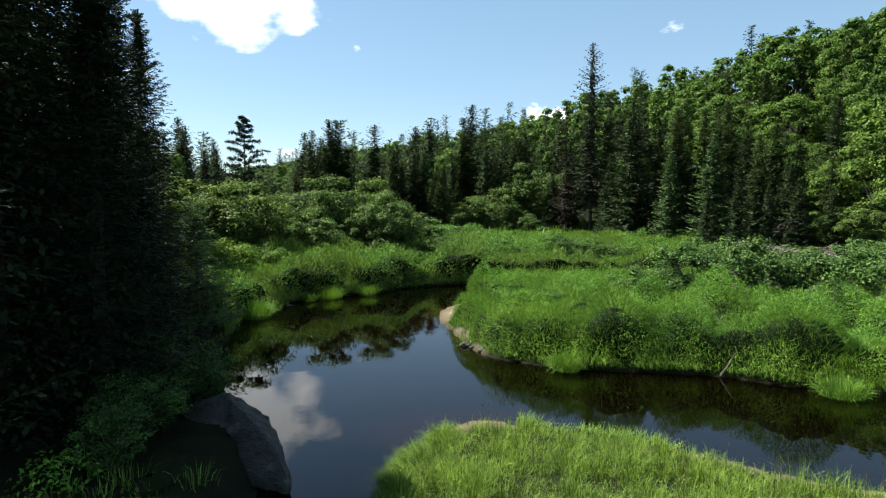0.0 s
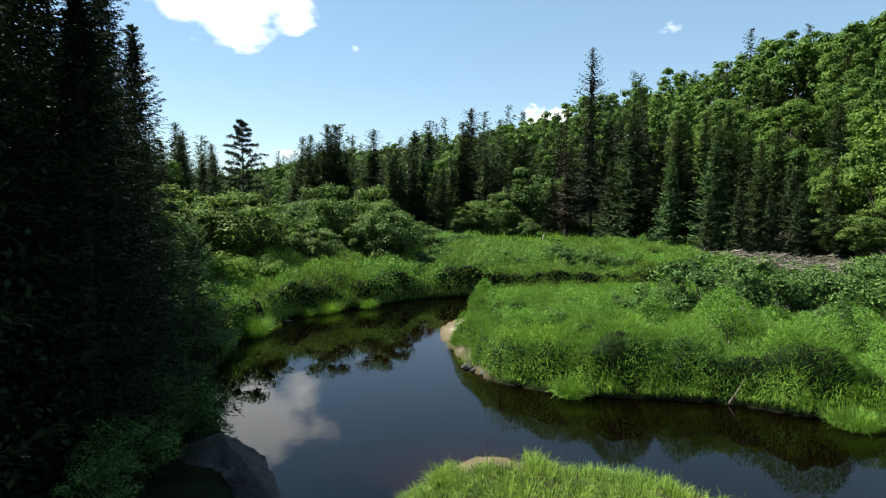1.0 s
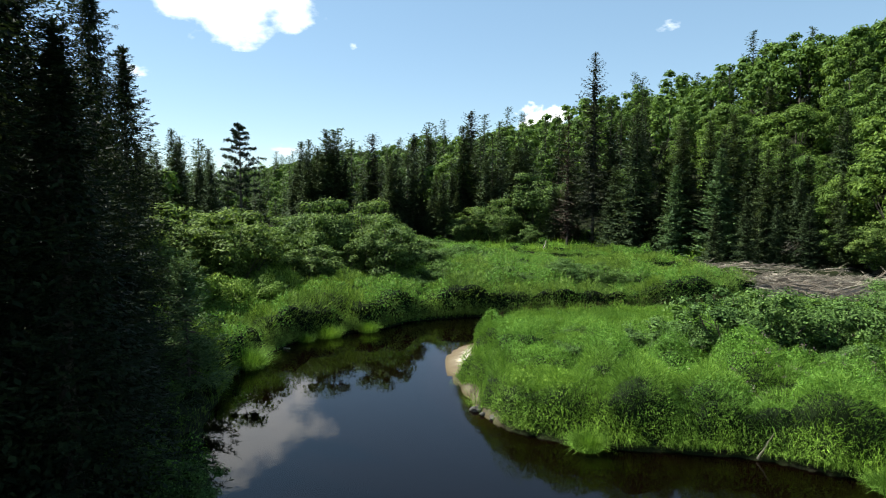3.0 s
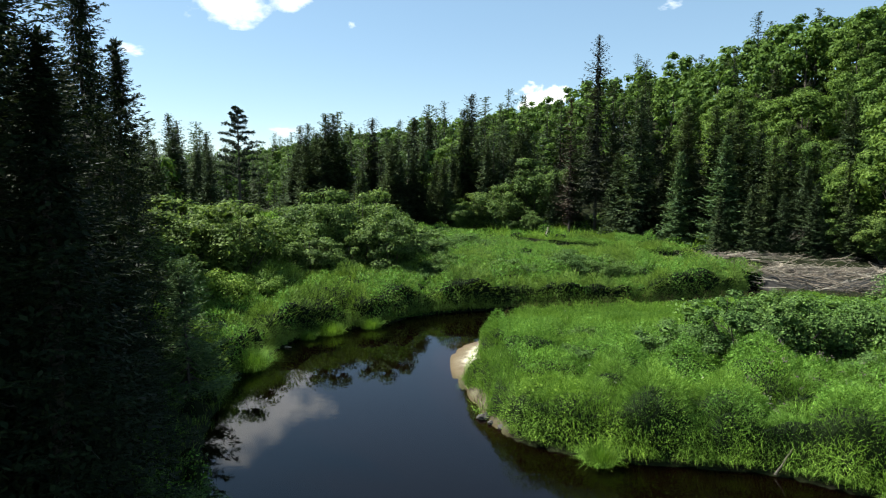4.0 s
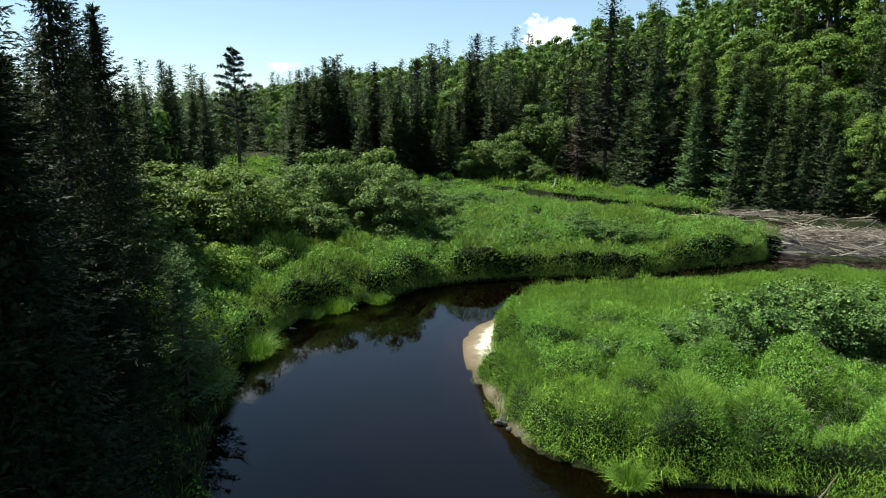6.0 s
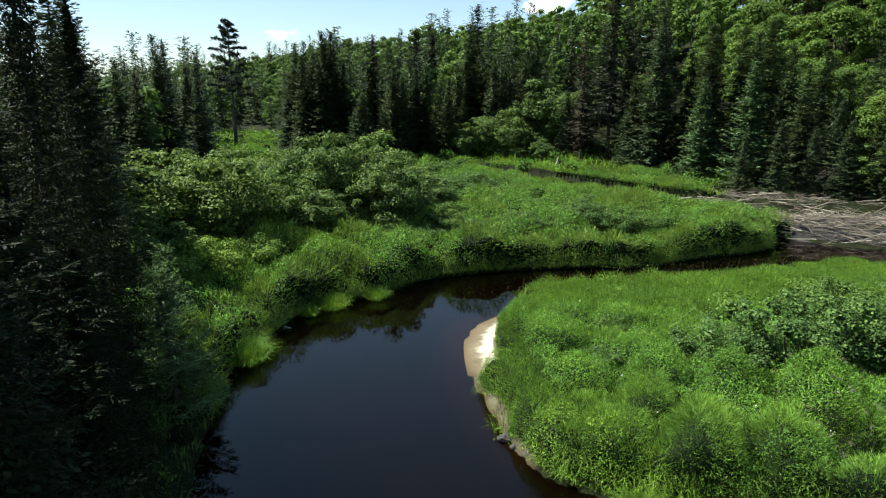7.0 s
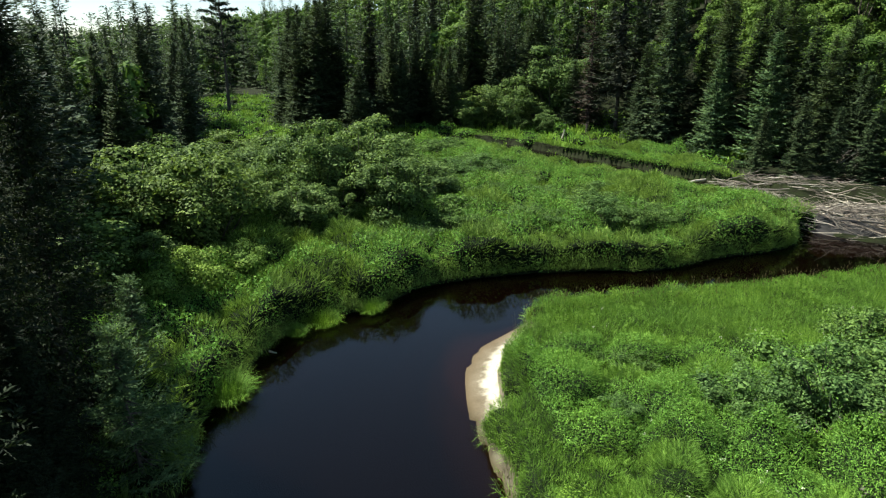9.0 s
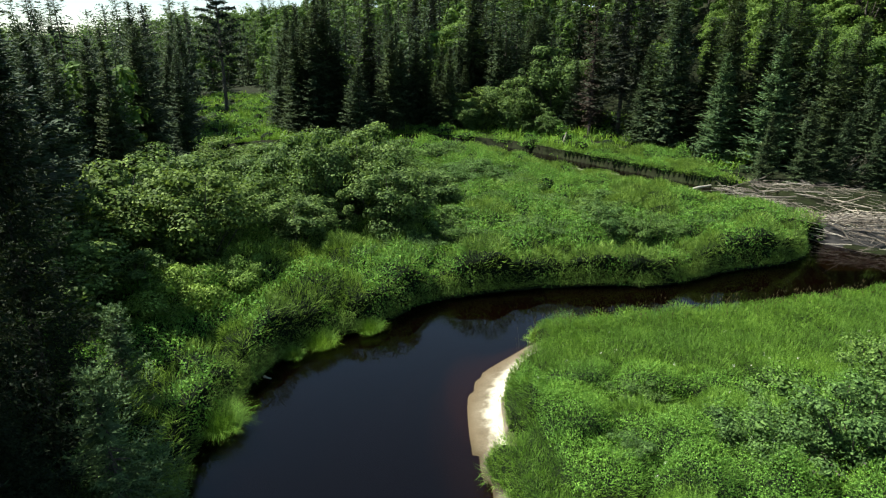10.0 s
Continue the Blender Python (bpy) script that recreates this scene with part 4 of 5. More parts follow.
def meadow(r, box, density, tall, width, keep, tuft=0.35, per=26, spread=0.75, vary=0.22, apart=0.0):
    """Grass in tufts over a stretch of the plan: keep(x, y, d) gives height factors, 0 for none."""
    x0, x1, y0, y1 = box
    n = int((x1 - x0) * (y1 - y0) * density / per)
    cx, cy = r.uniform(x0, x1, n), r.uniform(y0, y1, n)
    if apart:
        gx_, gy_ = np.meshgrid(np.arange(x0, x1, apart), np.arange(y0, y1, apart * 0.87))
        gx_ = gx_ + apart * 0.5 * (np.arange(len(gy_)) % 2)[:, None]
        cx, cy = gx_.ravel() + r.normal(0, 0.24 * apart, gx_.size), gy_.ravel() + r.normal(0, 0.24 * apart, gx_.size)
    dm = np.minimum(outside(MAIN_POLY, cx, cy), outside(POND_POLY, cx, cy))
    k = keep(cx, cy, dm)
    ok = (k > 0.02) & (dm > 0.0)
    cx, cy, k = cx[ok], cy[ok], k[ok]
    kk = k * r.uniform(1 - vary, 1 + vary, len(k))
    rad = tuft * np.sqrt(r.rand(len(cx), per)) * r.uniform(0.6, 1.4, (len(cx), 1))
    an = r.uniform(0, 6.283, (len(cx), per))
    X, Y = (cx[:, None] + rad * np.cos(an)).ravel(), (cy[:, None] + rad * np.sin(an)).ravel()
    yaw = (an + r.normal(0, 0.7, an.shape)).ravel()
    lean = np.abs((rad / tuft) * spread + r.normal(0, 0.28, an.shape)).ravel()
    L = (tall * kk[:, None] * r.uniform(0.65, 1.2, an.shape)).ravel()
    W = (width * r.uniform(0.7, 1.4, an.shape)).ravel()
    Z = ground_height(X, Y) - 0.03
    return blades(np.stack([X, Y, Z], 1), yaw, lean, L, W)


rg = np.random.RandomState(3)


def on_near(x, y, d):
    return (y < 16) * (x > -2.2) * (0.6 + 0.7 * wob(x, y, 1.3)) * smoothstep(0.0, 0.5, d - 0.35 * smoothstep(0.45, 0.7, wob(x, y, 1.6, 2.2)) + 0.3 * (x < 0.2)) * (1 - smoothstep(1.0, 0.6, np.hypot(x - 0.9, (y - 14.5) / 0.7))) * (1 - smoothstep(0.9, 0.6, d) * (x > 5.4) * (x < 9.5) * (wob(x, y, 1.0, 8.0) > 0.3))


def point_land(x, y):
    return (y > 15) & (y < 39.5) & (x > -0.6)


def grass_belt(x, y, d):
    """Fine even grass along the point's western rim and its far side."""
    west = smoothstep(2.3, 1.5, d + 0.7 * wob(x, y, 1.6, 1.0)) * smoothstep(5.0, 3.2, x) * smoothstep(21.5, 24, y)
    return np.maximum(west, smoothstep(29.6, 31.2, y + 0.04 * x + 0.9 * wob(x, y, 2.0)))


def west_land(x, y):
    return ((y > 34) & (y < 79) & (x < 24 - 0.0 * y)) | ((x < -6) & (y > 8) & (y <= 34))


def on_meadow(x, y, d):
    k = (0.5 + 0.8 * wob(x, y, 2.2) + 0.3 * wob(x, y, 7))
    ok = west_land(x, y) & (x > -19 - 0.05 * y) & ~((x < -9.5) & (y < 26)) & ~point_land(x, y) & (outside(POND_POLY, x, y) > 0)
    return np.where(ok, k, 0)


def beyond(x, y, d):
    return np.where((outside(POND_POLY, x, y) > 0) & (0.78 * (x - 24) + 0.62 * (y - 85) < 6) & ~west_land(x, y) & (y > 55) & ~((x > 24.5) & (y < 68)), 0.6 + 0.6 * wob(x, y, 2.5), 0)


def shaded_bank(x, y, d):
    return np.where((x < -4) & (y < 30) & (d < 3.0) & ((x + 4.4) ** 2 + (y - 12.0) ** 2 > 4.2), 0.5 + 0.7 * wob(x, y, 1.5), 0)


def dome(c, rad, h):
    """A low near-black dome standing for the shade among a mound's stems."""
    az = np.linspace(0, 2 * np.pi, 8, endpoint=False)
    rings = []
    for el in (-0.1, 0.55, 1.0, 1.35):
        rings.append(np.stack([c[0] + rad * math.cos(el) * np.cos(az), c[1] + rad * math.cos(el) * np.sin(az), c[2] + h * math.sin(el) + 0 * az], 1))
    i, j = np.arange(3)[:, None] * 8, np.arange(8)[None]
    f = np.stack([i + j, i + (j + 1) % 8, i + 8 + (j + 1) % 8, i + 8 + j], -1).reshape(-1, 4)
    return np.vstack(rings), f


CORES = []


def mound(r, c, rad, h, n, leafy, size):
    """A rounded clump: blades or leaves over a dome, hanging at its sides."""
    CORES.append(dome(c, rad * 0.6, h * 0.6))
    a, sn = r.uniform(0, 6.283, n), r.uniform(-0.05, 1.0, n)
    cs = np.sqrt(np.maximum(0, 1 - sn * sn))
    d = np.stack([cs * np.cos(a), cs * np.sin(a), sn], 1)
    lump = 0.86 + 0.26 * wob(c[0] + 3 * d[:, 0], c[1] + 3 * d[:, 1] + 2 * d[:, 2], 0.7)
    P = c + d * np.array([rad, rad, h]) * (lump * r.uniform(0.55, 1.06, n) ** 0.6)[:, None]
    nrm = unit(d / np.array([rad, rad, h]) + r.normal(0, 0.30 if not leafy else 0.42, (n, 3)))
    out = np.stack([np.cos(a), np.sin(a), 0 * a], 1)
    if leafy:
        way = unit(np.cross(nrm, r.normal(0, 1, (n, 3))) + 0.25 * out)
        ln = size * r.uniform(0.6, 1.4, n)
        return kites(P, way, unit(np.cross(nrm, way)), ln, ln * 0.45)
    way = unit(out * (0.2 + 0.5 * cs)[:, None] + np.array([0, 0, 1.0]) * (sn * 1.1 - 0.5)[:, None] + r.normal(0, 0.45, (n, 3)))
    ln = max(0.22, size) * r.uniform(0.5, 1.3, n)
    return kites(P, way, unit(np.cross(nrm, way)), ln, np.maximum(0.010, ln * 0.05))


def mounds(r, tries, box, keep, radius, tall, n, leafy_at, leaf, blade, gap=0.72):
    """Clumps side by side over a stretch of the plan. keep gives a height factor, 0 for none; leafy_at tells leaves from blades."""
    x0, x1, y0, y1 = box
    X, Y = r.uniform(x0, x1, tries), r.uniform(y0, y1, tries)
    D = np.minimum(outside(MAIN_POLY, X, Y), outside(POND_POLY, X, Y))
    K, LF, Z = keep(X, Y, D), leafy_at(X, Y, D), ground_height(X, Y)
    done, leaves, grass = [], [], []
    for x, y, d, k, lf, z in zip(X, Y, D, K, LF, Z):
        if k <= 0.05:
            continue
        rad = radius * r.uniform(0.65, 1.35)
        if any((x - q[0]) ** 2 + (y - q[1]) ** 2 < (gap * (rad + q[2])) ** 2 for q in done):
            continue
        done.append((x, y, rad))
        h = tall * k * r.uniform(0.75, 1.2)
        (leaves if lf else grass).append(mound(r, np.array([x, y, z - 0.08]), rad, h, int(n * (rad / radius) ** 1.6 * (1.0 if lf else 1.5)), lf, leaf if lf else blade))
    vl, vg = np.vstack(leaves or [np.zeros((4, 3))]), np.vstack(grass or [np.zeros((4, 3))])
    return (vl, seq_faces(len(vl) // 4)), (vg, seq_faces(len(vg) // 4))


def point_keep(x, y, d):
    """1 where the point is overgrown with tall herbs, falling to the rim."""
    bare = np.maximum(smoothstep(0.1, 0.4, sandy(x, y, d)), cut_bank(x, y, d))
    return point_land(x, y) * smoothstep(-0.05, 0.3, d) * (1 - bare)


def point_leafy(x, y, d):
    return (d > 0.7) & (grass_belt(x, y, d) < 0.5) & (wob(x, y, 2.4, 7.7) > 0.30)


def meadow_keep(x, y, d):
    return (on_meadow(x, y, d) > 0) * smoothstep(-0.05, 0.3, d) * (0.75 + 0.4 * wob(x, y, 6.0, 2.0)) * (0.42 + 0.58 * smoothstep(0.5, 6.0, outside(POND_POLY, x, y)))


def meadow_leafy(x, y, d):
    return np.where(d < 2.2, wob(x, y, 1.8, 5.0) > 0.5, wob(x, y, 4.0, 3.3) > 0.33)


class Canopy:
    """Overlapping domes of growth as a height over the ground, on a grid in the plan."""

    def __init__(self, r, box, cell, base, big, small, keep, even=lambda x, y, d: 0 * x):
        x0, x1, y0, y1 = box
        self.box, self.cell = box, cell
        self.x, self.y = np.arange(x0, x1, cell), np.arange(y0, y1, cell)
        self.X, self.Y = np.meshgrid(self.x, self.y)
        lumps = self.domes(r, *big) + self.domes(r, *small)
        d = np.minimum(outside(MAIN_POLY, self.X, self.Y), outside(POND_POLY, self.X, self.Y))
        self.K = keep(self.X.ravel(), self.Y.ravel(), d).reshape(self.X.shape)
        self.D = d.reshape(self.X.shape)
        e = even(self.X.ravel(), self.Y.ravel(), d).reshape(self.X.shape)
        self.H = (base * (1 + e) + lumps * (1 - 0.85 * e)) * self.K
        self.G = ground_height(self.X, self.Y)

    def domes(self, r, apart, r0, r1, h0, h1):
        x0, x1, y0, y1 = self.box
        out = np.zeros(self.X.shape)
        for cx in np.arange(x0, x1, apart):
            for cy in np.arange(y0, y1, apart):
                px, py = cx + r.uniform(-0.5, 0.5) * apart, cy + r.uniform(-0.5, 0.5) * apart
                rad, h = r.uniform(r0, r1), h0 + (h1 - h0) * r.rand() ** 1.3
                i0, i1 = np.searchsorted(self.y, [py - rad, py + rad])
                j0, j1 = np.searchsorted(self.x, [px - rad, px + rad])
                q = 1 - ((self.X[i0:i1, j0:j1] - px) ** 2 + (self.Y[i0:i1, j0:j1] - py) ** 2) / rad ** 2
                out[i0:i1, j0:j1] = np.maximum(out[i0:i1, j0:j1], h * np.sqrt(np.maximum(q, 0)))
        return out

    def at(self, grid, x, y):
        u = np.clip((x - self.x[0]) / self.cell, 0, len(self.x) - 1.001)
        v = np.clip((y - self.y[0]) / self.cell, 0, len(self.y) - 1.001)
        i, j = v.astype(int), u.astype(int)
        a, b = u - j, v - i
        return (grid[i, j] * (1 - a) + grid[i, j + 1] * a) * (1 - b) + (grid[i + 1, j] * (1 - a) + grid[i + 1, j + 1] * a) * b

    def top(self, x, y):
        return self.at(self.G + self.H, x, y)

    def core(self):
        """A near-black sheet under the leaves, standing for the shaded inside."""
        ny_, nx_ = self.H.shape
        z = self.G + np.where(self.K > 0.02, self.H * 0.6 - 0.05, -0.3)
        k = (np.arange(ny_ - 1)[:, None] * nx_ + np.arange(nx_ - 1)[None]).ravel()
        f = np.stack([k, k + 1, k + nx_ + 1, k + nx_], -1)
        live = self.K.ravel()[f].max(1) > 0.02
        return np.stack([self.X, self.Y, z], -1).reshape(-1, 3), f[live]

    def scatter(self, r, per_m2, want):
        """Places and outward directions on the canopy's surface, more on its steep sides."""
        x0, x1, y0, y1 = self.box
        n = int((x1 - x0) * (y1 - y0) * per_m2 * 2)
        x, y = r.uniform(x0, x1, n), r.uniform(y0, y1, n)
        dy, dx = np.gradient(self.H, self.cell)
        gx_, gy_ = np.clip(self.at(dx, x, y), -2.5, 2.5), np.clip(self.at(dy, x, y), -2.5, 2.5)
        ok = (self.at(self.K, x, y) > 0.05) & (r.rand(n) < 0.5 * np.sqrt(1 + gx_ ** 2 + gy_ ** 2)) & want(x, y, self.at(self.D, x, y))
        x, y, gx_, gy_ = x[ok], y[ok], gx_[ok], gy_[ok]
        h = self.at(self.H, x, y)
        z = self.at(self.G, x, y) + h * (1.05 - 0.45 * r.rand(len(x)) ** 1.5)
        return np.stack([x, y, z], 1), unit(np.stack([-gx_, -gy_, np.ones(len(x))], 1))

    def leaves(self, r, per_m2, size, want):
        P, nrm = self.scatter(r, per_m2, want)
        n = len(P)
        face = unit(nrm + r.normal(0, 0.55, (n, 3)))
        way = unit(np.cross(face, r.normal(0, 1, (n, 3))) + 0.35 * nrm * [1, 1, 0.2])
        ln = size * r.uniform(0.55, 1.45, n)
        return kites(P, way, unit(np.cross(face, way)), ln, ln * 0.42), seq_faces(n)

    def grass(self, r, per_m2, size, width, want):
        P, nrm = self.scatter(r, per_m2, want)
        n = len(P)
        way = unit(nrm * [1.0, 1.0, 0.5] + [0, 0, 0.45] + r.normal(0, 0.33, (n, 3)))
        ln = size * r.uniform(0.5, 1.4, n)
        side = unit(np.cross(way, r.normal(0, 1, (n, 3))))
        return kites(P - way * (ln * 0.35)[:, None], way, side, ln, width * r.uniform(0.7, 1.4, n)), seq_faces(n)


def beyond_mounds(x, y, d):
    return np.where(beyond(x, y, d) > 0, (d > 0.4) * (0.5 + 0.8 * wob(x, y, 3.0)), 0)


def bank_mounds(x, y, d):
    return np.where((x < -3.2) & (x > -10.5) & (y > 5) & (y < 31) & (d > 0.15) & (d < 3.0) & ((x + 4.4) ** 2 + (y - 12.0) ** 2 > 5.0), 0.6 + 0.6 * wob(x, y, 1.5), 0)


POINT = Canopy(rg, (-0.6, 25, 15.8, 38), 0.1, 0.36, (1.5, 0.7, 1.4, 0.1, 1.5), (0.6, 0.25, 0.55, 0.05, 0.42), point_keep, grass_belt)
MEADOW = Canopy(rg, (-22, 24.5, 26, 78), 0.15, 0.36, (2.2, 1.0, 2.1, 0.1, 1.8), (0.9, 0.4, 0.85, 0.08, 0.55), meadow_keep)
fl, _ = mounds(rg, 2600, (-48, 36, 56, 148), beyond_mounds, 1.5, 1.2, 300, lambda x, y, d: wob(x, y, 5, 1.0) > 0.4, 0.19, 0.6)
bl, _ = mounds(rg, 700, (-11, -3, 5, 31), bank_mounds, 0.6, 0.8, 330, lambda x, y, d: wob(x, y, 1.2, 1.0) > 0.4, 0.10, 0.32)
for name, label, mat, (v, f) in [
        ("near_grass", "fresh green grass on the near sandy bank", SUNLIT_GRASS, meadow(rg, (-2, 16, 5, 15.5), 620, 0.36, 0.008, on_near, 0.26, 60, 1.15, 0.65)),
        ("strip_grass", "even fine grass on the point's far side", GRASS, meadow(rg, (0, 26, 21, 40), 270, 0.62, 0.014, lambda x, y, d: np.where(point_land(x, y) & (sandy(x, y, d) < 0.3), grass_belt(x, y, d) * (0.85 + 0.3 * wob(x, y, 2.5)), 0), 0.32, 34, 0.9, 0.2)),
        ("far_meadow_grass", "bright grass across the pond", GRASS, meadow(rg, (-52, 40, 55, 150), 9, 1.1, 0.06, beyond, 0.8, 40, 1.2, 0.4)),
        ("shaded_bank_grass", "grass in the shade of the spruces", SEDGE, meadow(rg, (-14, -3, 2, 30), 70, 0.5, 0.013, shaded_bank, 0.35, 24)),
        ("point_herbs", "broad-leaved herbs crowding the point", HERB, POINT.leaves(rg, 800, 0.06, point_leafy)),
        ("point_grass", "tall lush green grass in rounded clumps on the point", GRASS, POINT.grass(rg, 900, 0.23, 0.0105, lambda x, y, d: ~point_leafy(x, y, d) | (rg.rand(len(x)) < 0.25))),
        ("meadow_herbs", "broad-leaved herbs in the wet meadow", HERB, MEADOW.leaves(rg, 170, 0.12, meadow_leafy)),
        ("meadow_grass", "tall green grass and sedge of the wet meadow", SEDGE, MEADOW.grass(rg, 190, 0.42, 0.026, lambda x, y, d: ~meadow_leafy(x, y, d) | (rg.rand(len(x)) < 0.25))),
        ("point_undergrowth", "near-black sheet for the shaded stems under the point's herbs", UNDER_SHADE, POINT.core()),
        ("meadow_undergrowth", "near-black sheet for the shaded stems under the meadow's growth", UNDER_SHADE, MEADOW.core()),
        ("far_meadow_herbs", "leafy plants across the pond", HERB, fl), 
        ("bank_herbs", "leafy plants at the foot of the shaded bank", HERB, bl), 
        ("undergrowth", "near-black domes for the shade inside the herb mounds", UNDER_SHADE, join(CORES))]:
    tagged(new(name, quad_mesh(name, v, f, mat)), label, "herbs" if "herbs" in name else "grass", kind="stuff")


# grass that hangs from the bank edge down to the water
def hanging(r, line, per_metre, tall, keep, away=1.0):
    p = smooth_line(line, 12)
    seg = np.diff(p, axis=0)
    ln = np.linalg.norm(seg, axis=1)
    n = int(ln.sum() * per_metre)
    k = r.choice(len(seg), n, p=ln / ln.sum())
    base = p[k] + seg[k] * r.rand(n)[:, None]
    t = unit(seg[k])
    inland = np.stack([-t[:, 1], t[:, 0]], 1) * away
    base = base + inland * (0.04 + 0.45 * r.rand(n) ** 1.5)[:, None]
    clump = wob(base[:, 0], base[:, 1], 0.8, 5.5)
    ok = keep(base[:, 0], base[:, 1]) & (clump > 0.12 + 0.25 * r.rand(n))
    base, inland, clump = base[ok], inland[ok], clump[ok]
    m = len(base)
    yaw = np.arctan2(-inland[:, 1], -inland[:, 0]) + r.normal(0, 0.55, m)
    z = ground_height(base[:, 0], base[:, 1]) + 0.02
    L = tall * (0.5 + 0.8 * clump) * r.uniform(0.6, 1.2, m)
    return blades(np.column_stack([base, z]), yaw, r.uniform(0.5, 1.55, m), L, 0.010 * r.uniform(0.7, 1.4, m))


v, f = hanging(rg, POINT_SHORE[5:], 520, 0.6, lambda x, y: (x < 24) & (sandy(x, y, np.full(x.shape, 0.2)) < 0.3) & (cut_bank(x, y, np.zeros(x.shape)) < 0.5))
tagged(new("hanging_grass", quad_mesh("hanging_grass", v, f, GRASS)), "grass arching from the point's bank to the water", "grass", kind="stuff")
v, f = hanging(rg, WEST_SHORE[7:24], 420, 0.66, lambda x, y: x < 24)
tagged(new("hanging_sedge", quad_mesh("hanging_sedge", v, f, SEDGE)), "sedge arching over the meadow's bank", "grass", kind="stuff")
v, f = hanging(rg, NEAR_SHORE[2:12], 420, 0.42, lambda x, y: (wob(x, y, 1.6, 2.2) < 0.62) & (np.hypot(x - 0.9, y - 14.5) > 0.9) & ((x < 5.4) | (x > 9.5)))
tagged(new("near_rim_grass", quad_mesh("near_rim_grass", v, f, SUNLIT_GRASS)), "grass leaning over the near bank's edge", "grass", kind="stuff")
v, f = hanging(rg, POND_SHORE[12:23], 110, 1.0, lambda x, y: y > 55)
tagged(new("pond_edge_grass", quad_mesh("pond_edge_grass", v, f, GRASS)), "grass hanging over the far edge of the pond", "grass", kind="stuff")


# leafy lumps side by side on the rim of both banks
def rim(r, line, step, keep, away, lo, hi, leaf, n):
    p = smooth_line(line, 12)
    seg = np.diff(p, axis=0)
    run = np.r_[0, np.cumsum(np.linalg.norm(seg, axis=1))]
    out, s = [], 0.0
    while s < run[-1]:
        x, y = np.interp(s, run, p[:, 0]), np.interp(s, run, p[:, 1])
        t = seg[min(len(seg) - 1, int(np.searchsorted(run, s)))]
        t = t / np.linalg.norm(t)
        rad = r.uniform(lo, hi)
        off = rad * r.uniform(0.45, 1.0)
        x, y = x - t[1] * away * off, y + t[0] * away * off
        if r.rand() < 0.8 and keep(np.array([x]), np.array([y]))[0]:
            z = float(ground_height(np.array([x]), np.array([y]))[0])
            out.append(mound(r, np.array([x, y, z - 0.22]), rad, rad * r.uniform(1.1, 1.7), int(n * (rad / hi) ** 1.6), r.rand() < 0.4, leaf))
        s += step * rad * r.uniform(1.0, 1.9)
    v = np.vstack(out)
    return v, seq_faces(len(v) // 4)


CORES = []
v, f = rim(rg, POINT_SHORE[5:], 0.95, lambda x, y: (x < 24) & ((x > 2.2) | (y < 21)) & (sandy(x, y, np.full(x.shape, 0.2)) < 0.1), 1.0, 0.5, 1.05, 0.055, 3400)
tagged(new("rim_herbs", quad_mesh("rim_herbs", v, f, GRASS)), "leafy lumps on the rim of the point's bank", "herbs", kind="stuff")
v, f = rim(rg, WEST_SHORE[7:24], 1.1, lambda x, y: x < 24, 1.0, 0.5, 1.0, 0.10, 1000)
tagged(new("rim_sedge", quad_mesh("rim_sedge", v, f, SEDGE)), "leafy lumps on the rim of the meadow's bank", "herbs", kind="stuff")
tagged(new("rim_undergrowth", quad_mesh("rim_undergrowth", *join(CORES), UNDER_SHADE)), "near-black domes for the shade inside the rim's lumps", "herbs", kind="stuff")


# seed stalks along the point's far edge and the near bank; flower heads
def stalks(r, n, box, keep, tall, head):
    x0, x1, y0, y1 = box
    X, Y = r.uniform(x0, x1, n), r.uniform(y0, y1, n)
    d = outside(MAIN_POLY, X, Y)
    ok = keep(X, Y, d)
    X, Y = X[ok], Y[ok]
    m = len(X)
    L = tall * r.uniform(0.75, 1.2, m)
    yaw, lean = r.uniform(0, 6.28, m), np.abs(r.normal(0.12, 0.12, m))
    P = np.stack([X, Y, ground_height(X, Y)], 1)
    v1, f1 = blades(P, yaw, lean, L, np.full(m, 0.010))
    tip = P + np.stack([np.cos(yaw) * np.sin(lean), np.sin(yaw) * np.sin(lean), np.cos(lean)], 1) * (L * 0.98)[:, None]
    w = unit(np.stack([np.cos(yaw) * 0.35, np.sin(yaw) * 0.35, np.ones(m)], 1))
    s1 = np.stack([-np.sin(yaw), np.cos(yaw), 0 * yaw], 1)
    v2 = kites(tip, w, s1, np.full(m, head), np.full(m, head * 0.28))
    v3 = kites(tip, w, np.cross(w, s1), np.full(m, head), np.full(m, head * 0.28))
    return join([(v1, f1), (v2, seq_faces(m)), (v3, seq_faces(m))])


v, f = stalks(rg, 2600, (2, 30, 30, 40), lambda x, y, d: point_land(x, y) & (d > 0.05) & (d < 1.6) & (y > 33), 1.15, 0.14)
tagged(new("seed_grass", quad_mesh("seed_grass", v, f, SEED)), "pale seeding grass stalks along the water", "grass", kind="stuff")
v, f = stalks(rg, 380, (-1.5, 14, 8, 15.5), lambda x, y, d: (y < 15.5) & (d > 0.6), 0.6, 0.10)
tagged(new("near_seed_grass", quad_mesh("near_seed_grass", v, f, SEED)), "thin seed stalks in the near grass", "grass", kind="stuff")
v, f = meadow(rg, (-0.6, 14, 16, 36), 40, 0.55, 0.016, lambda x, y, d: np.where(point_land(x, y) & (d < 0.7) & (y < 34) & (wob(x, y, 1.1, 9.0) > 0.55) & (sandy(x, y, d) < 0.05), 0.7, 0), 0.25, 20, 1.3)
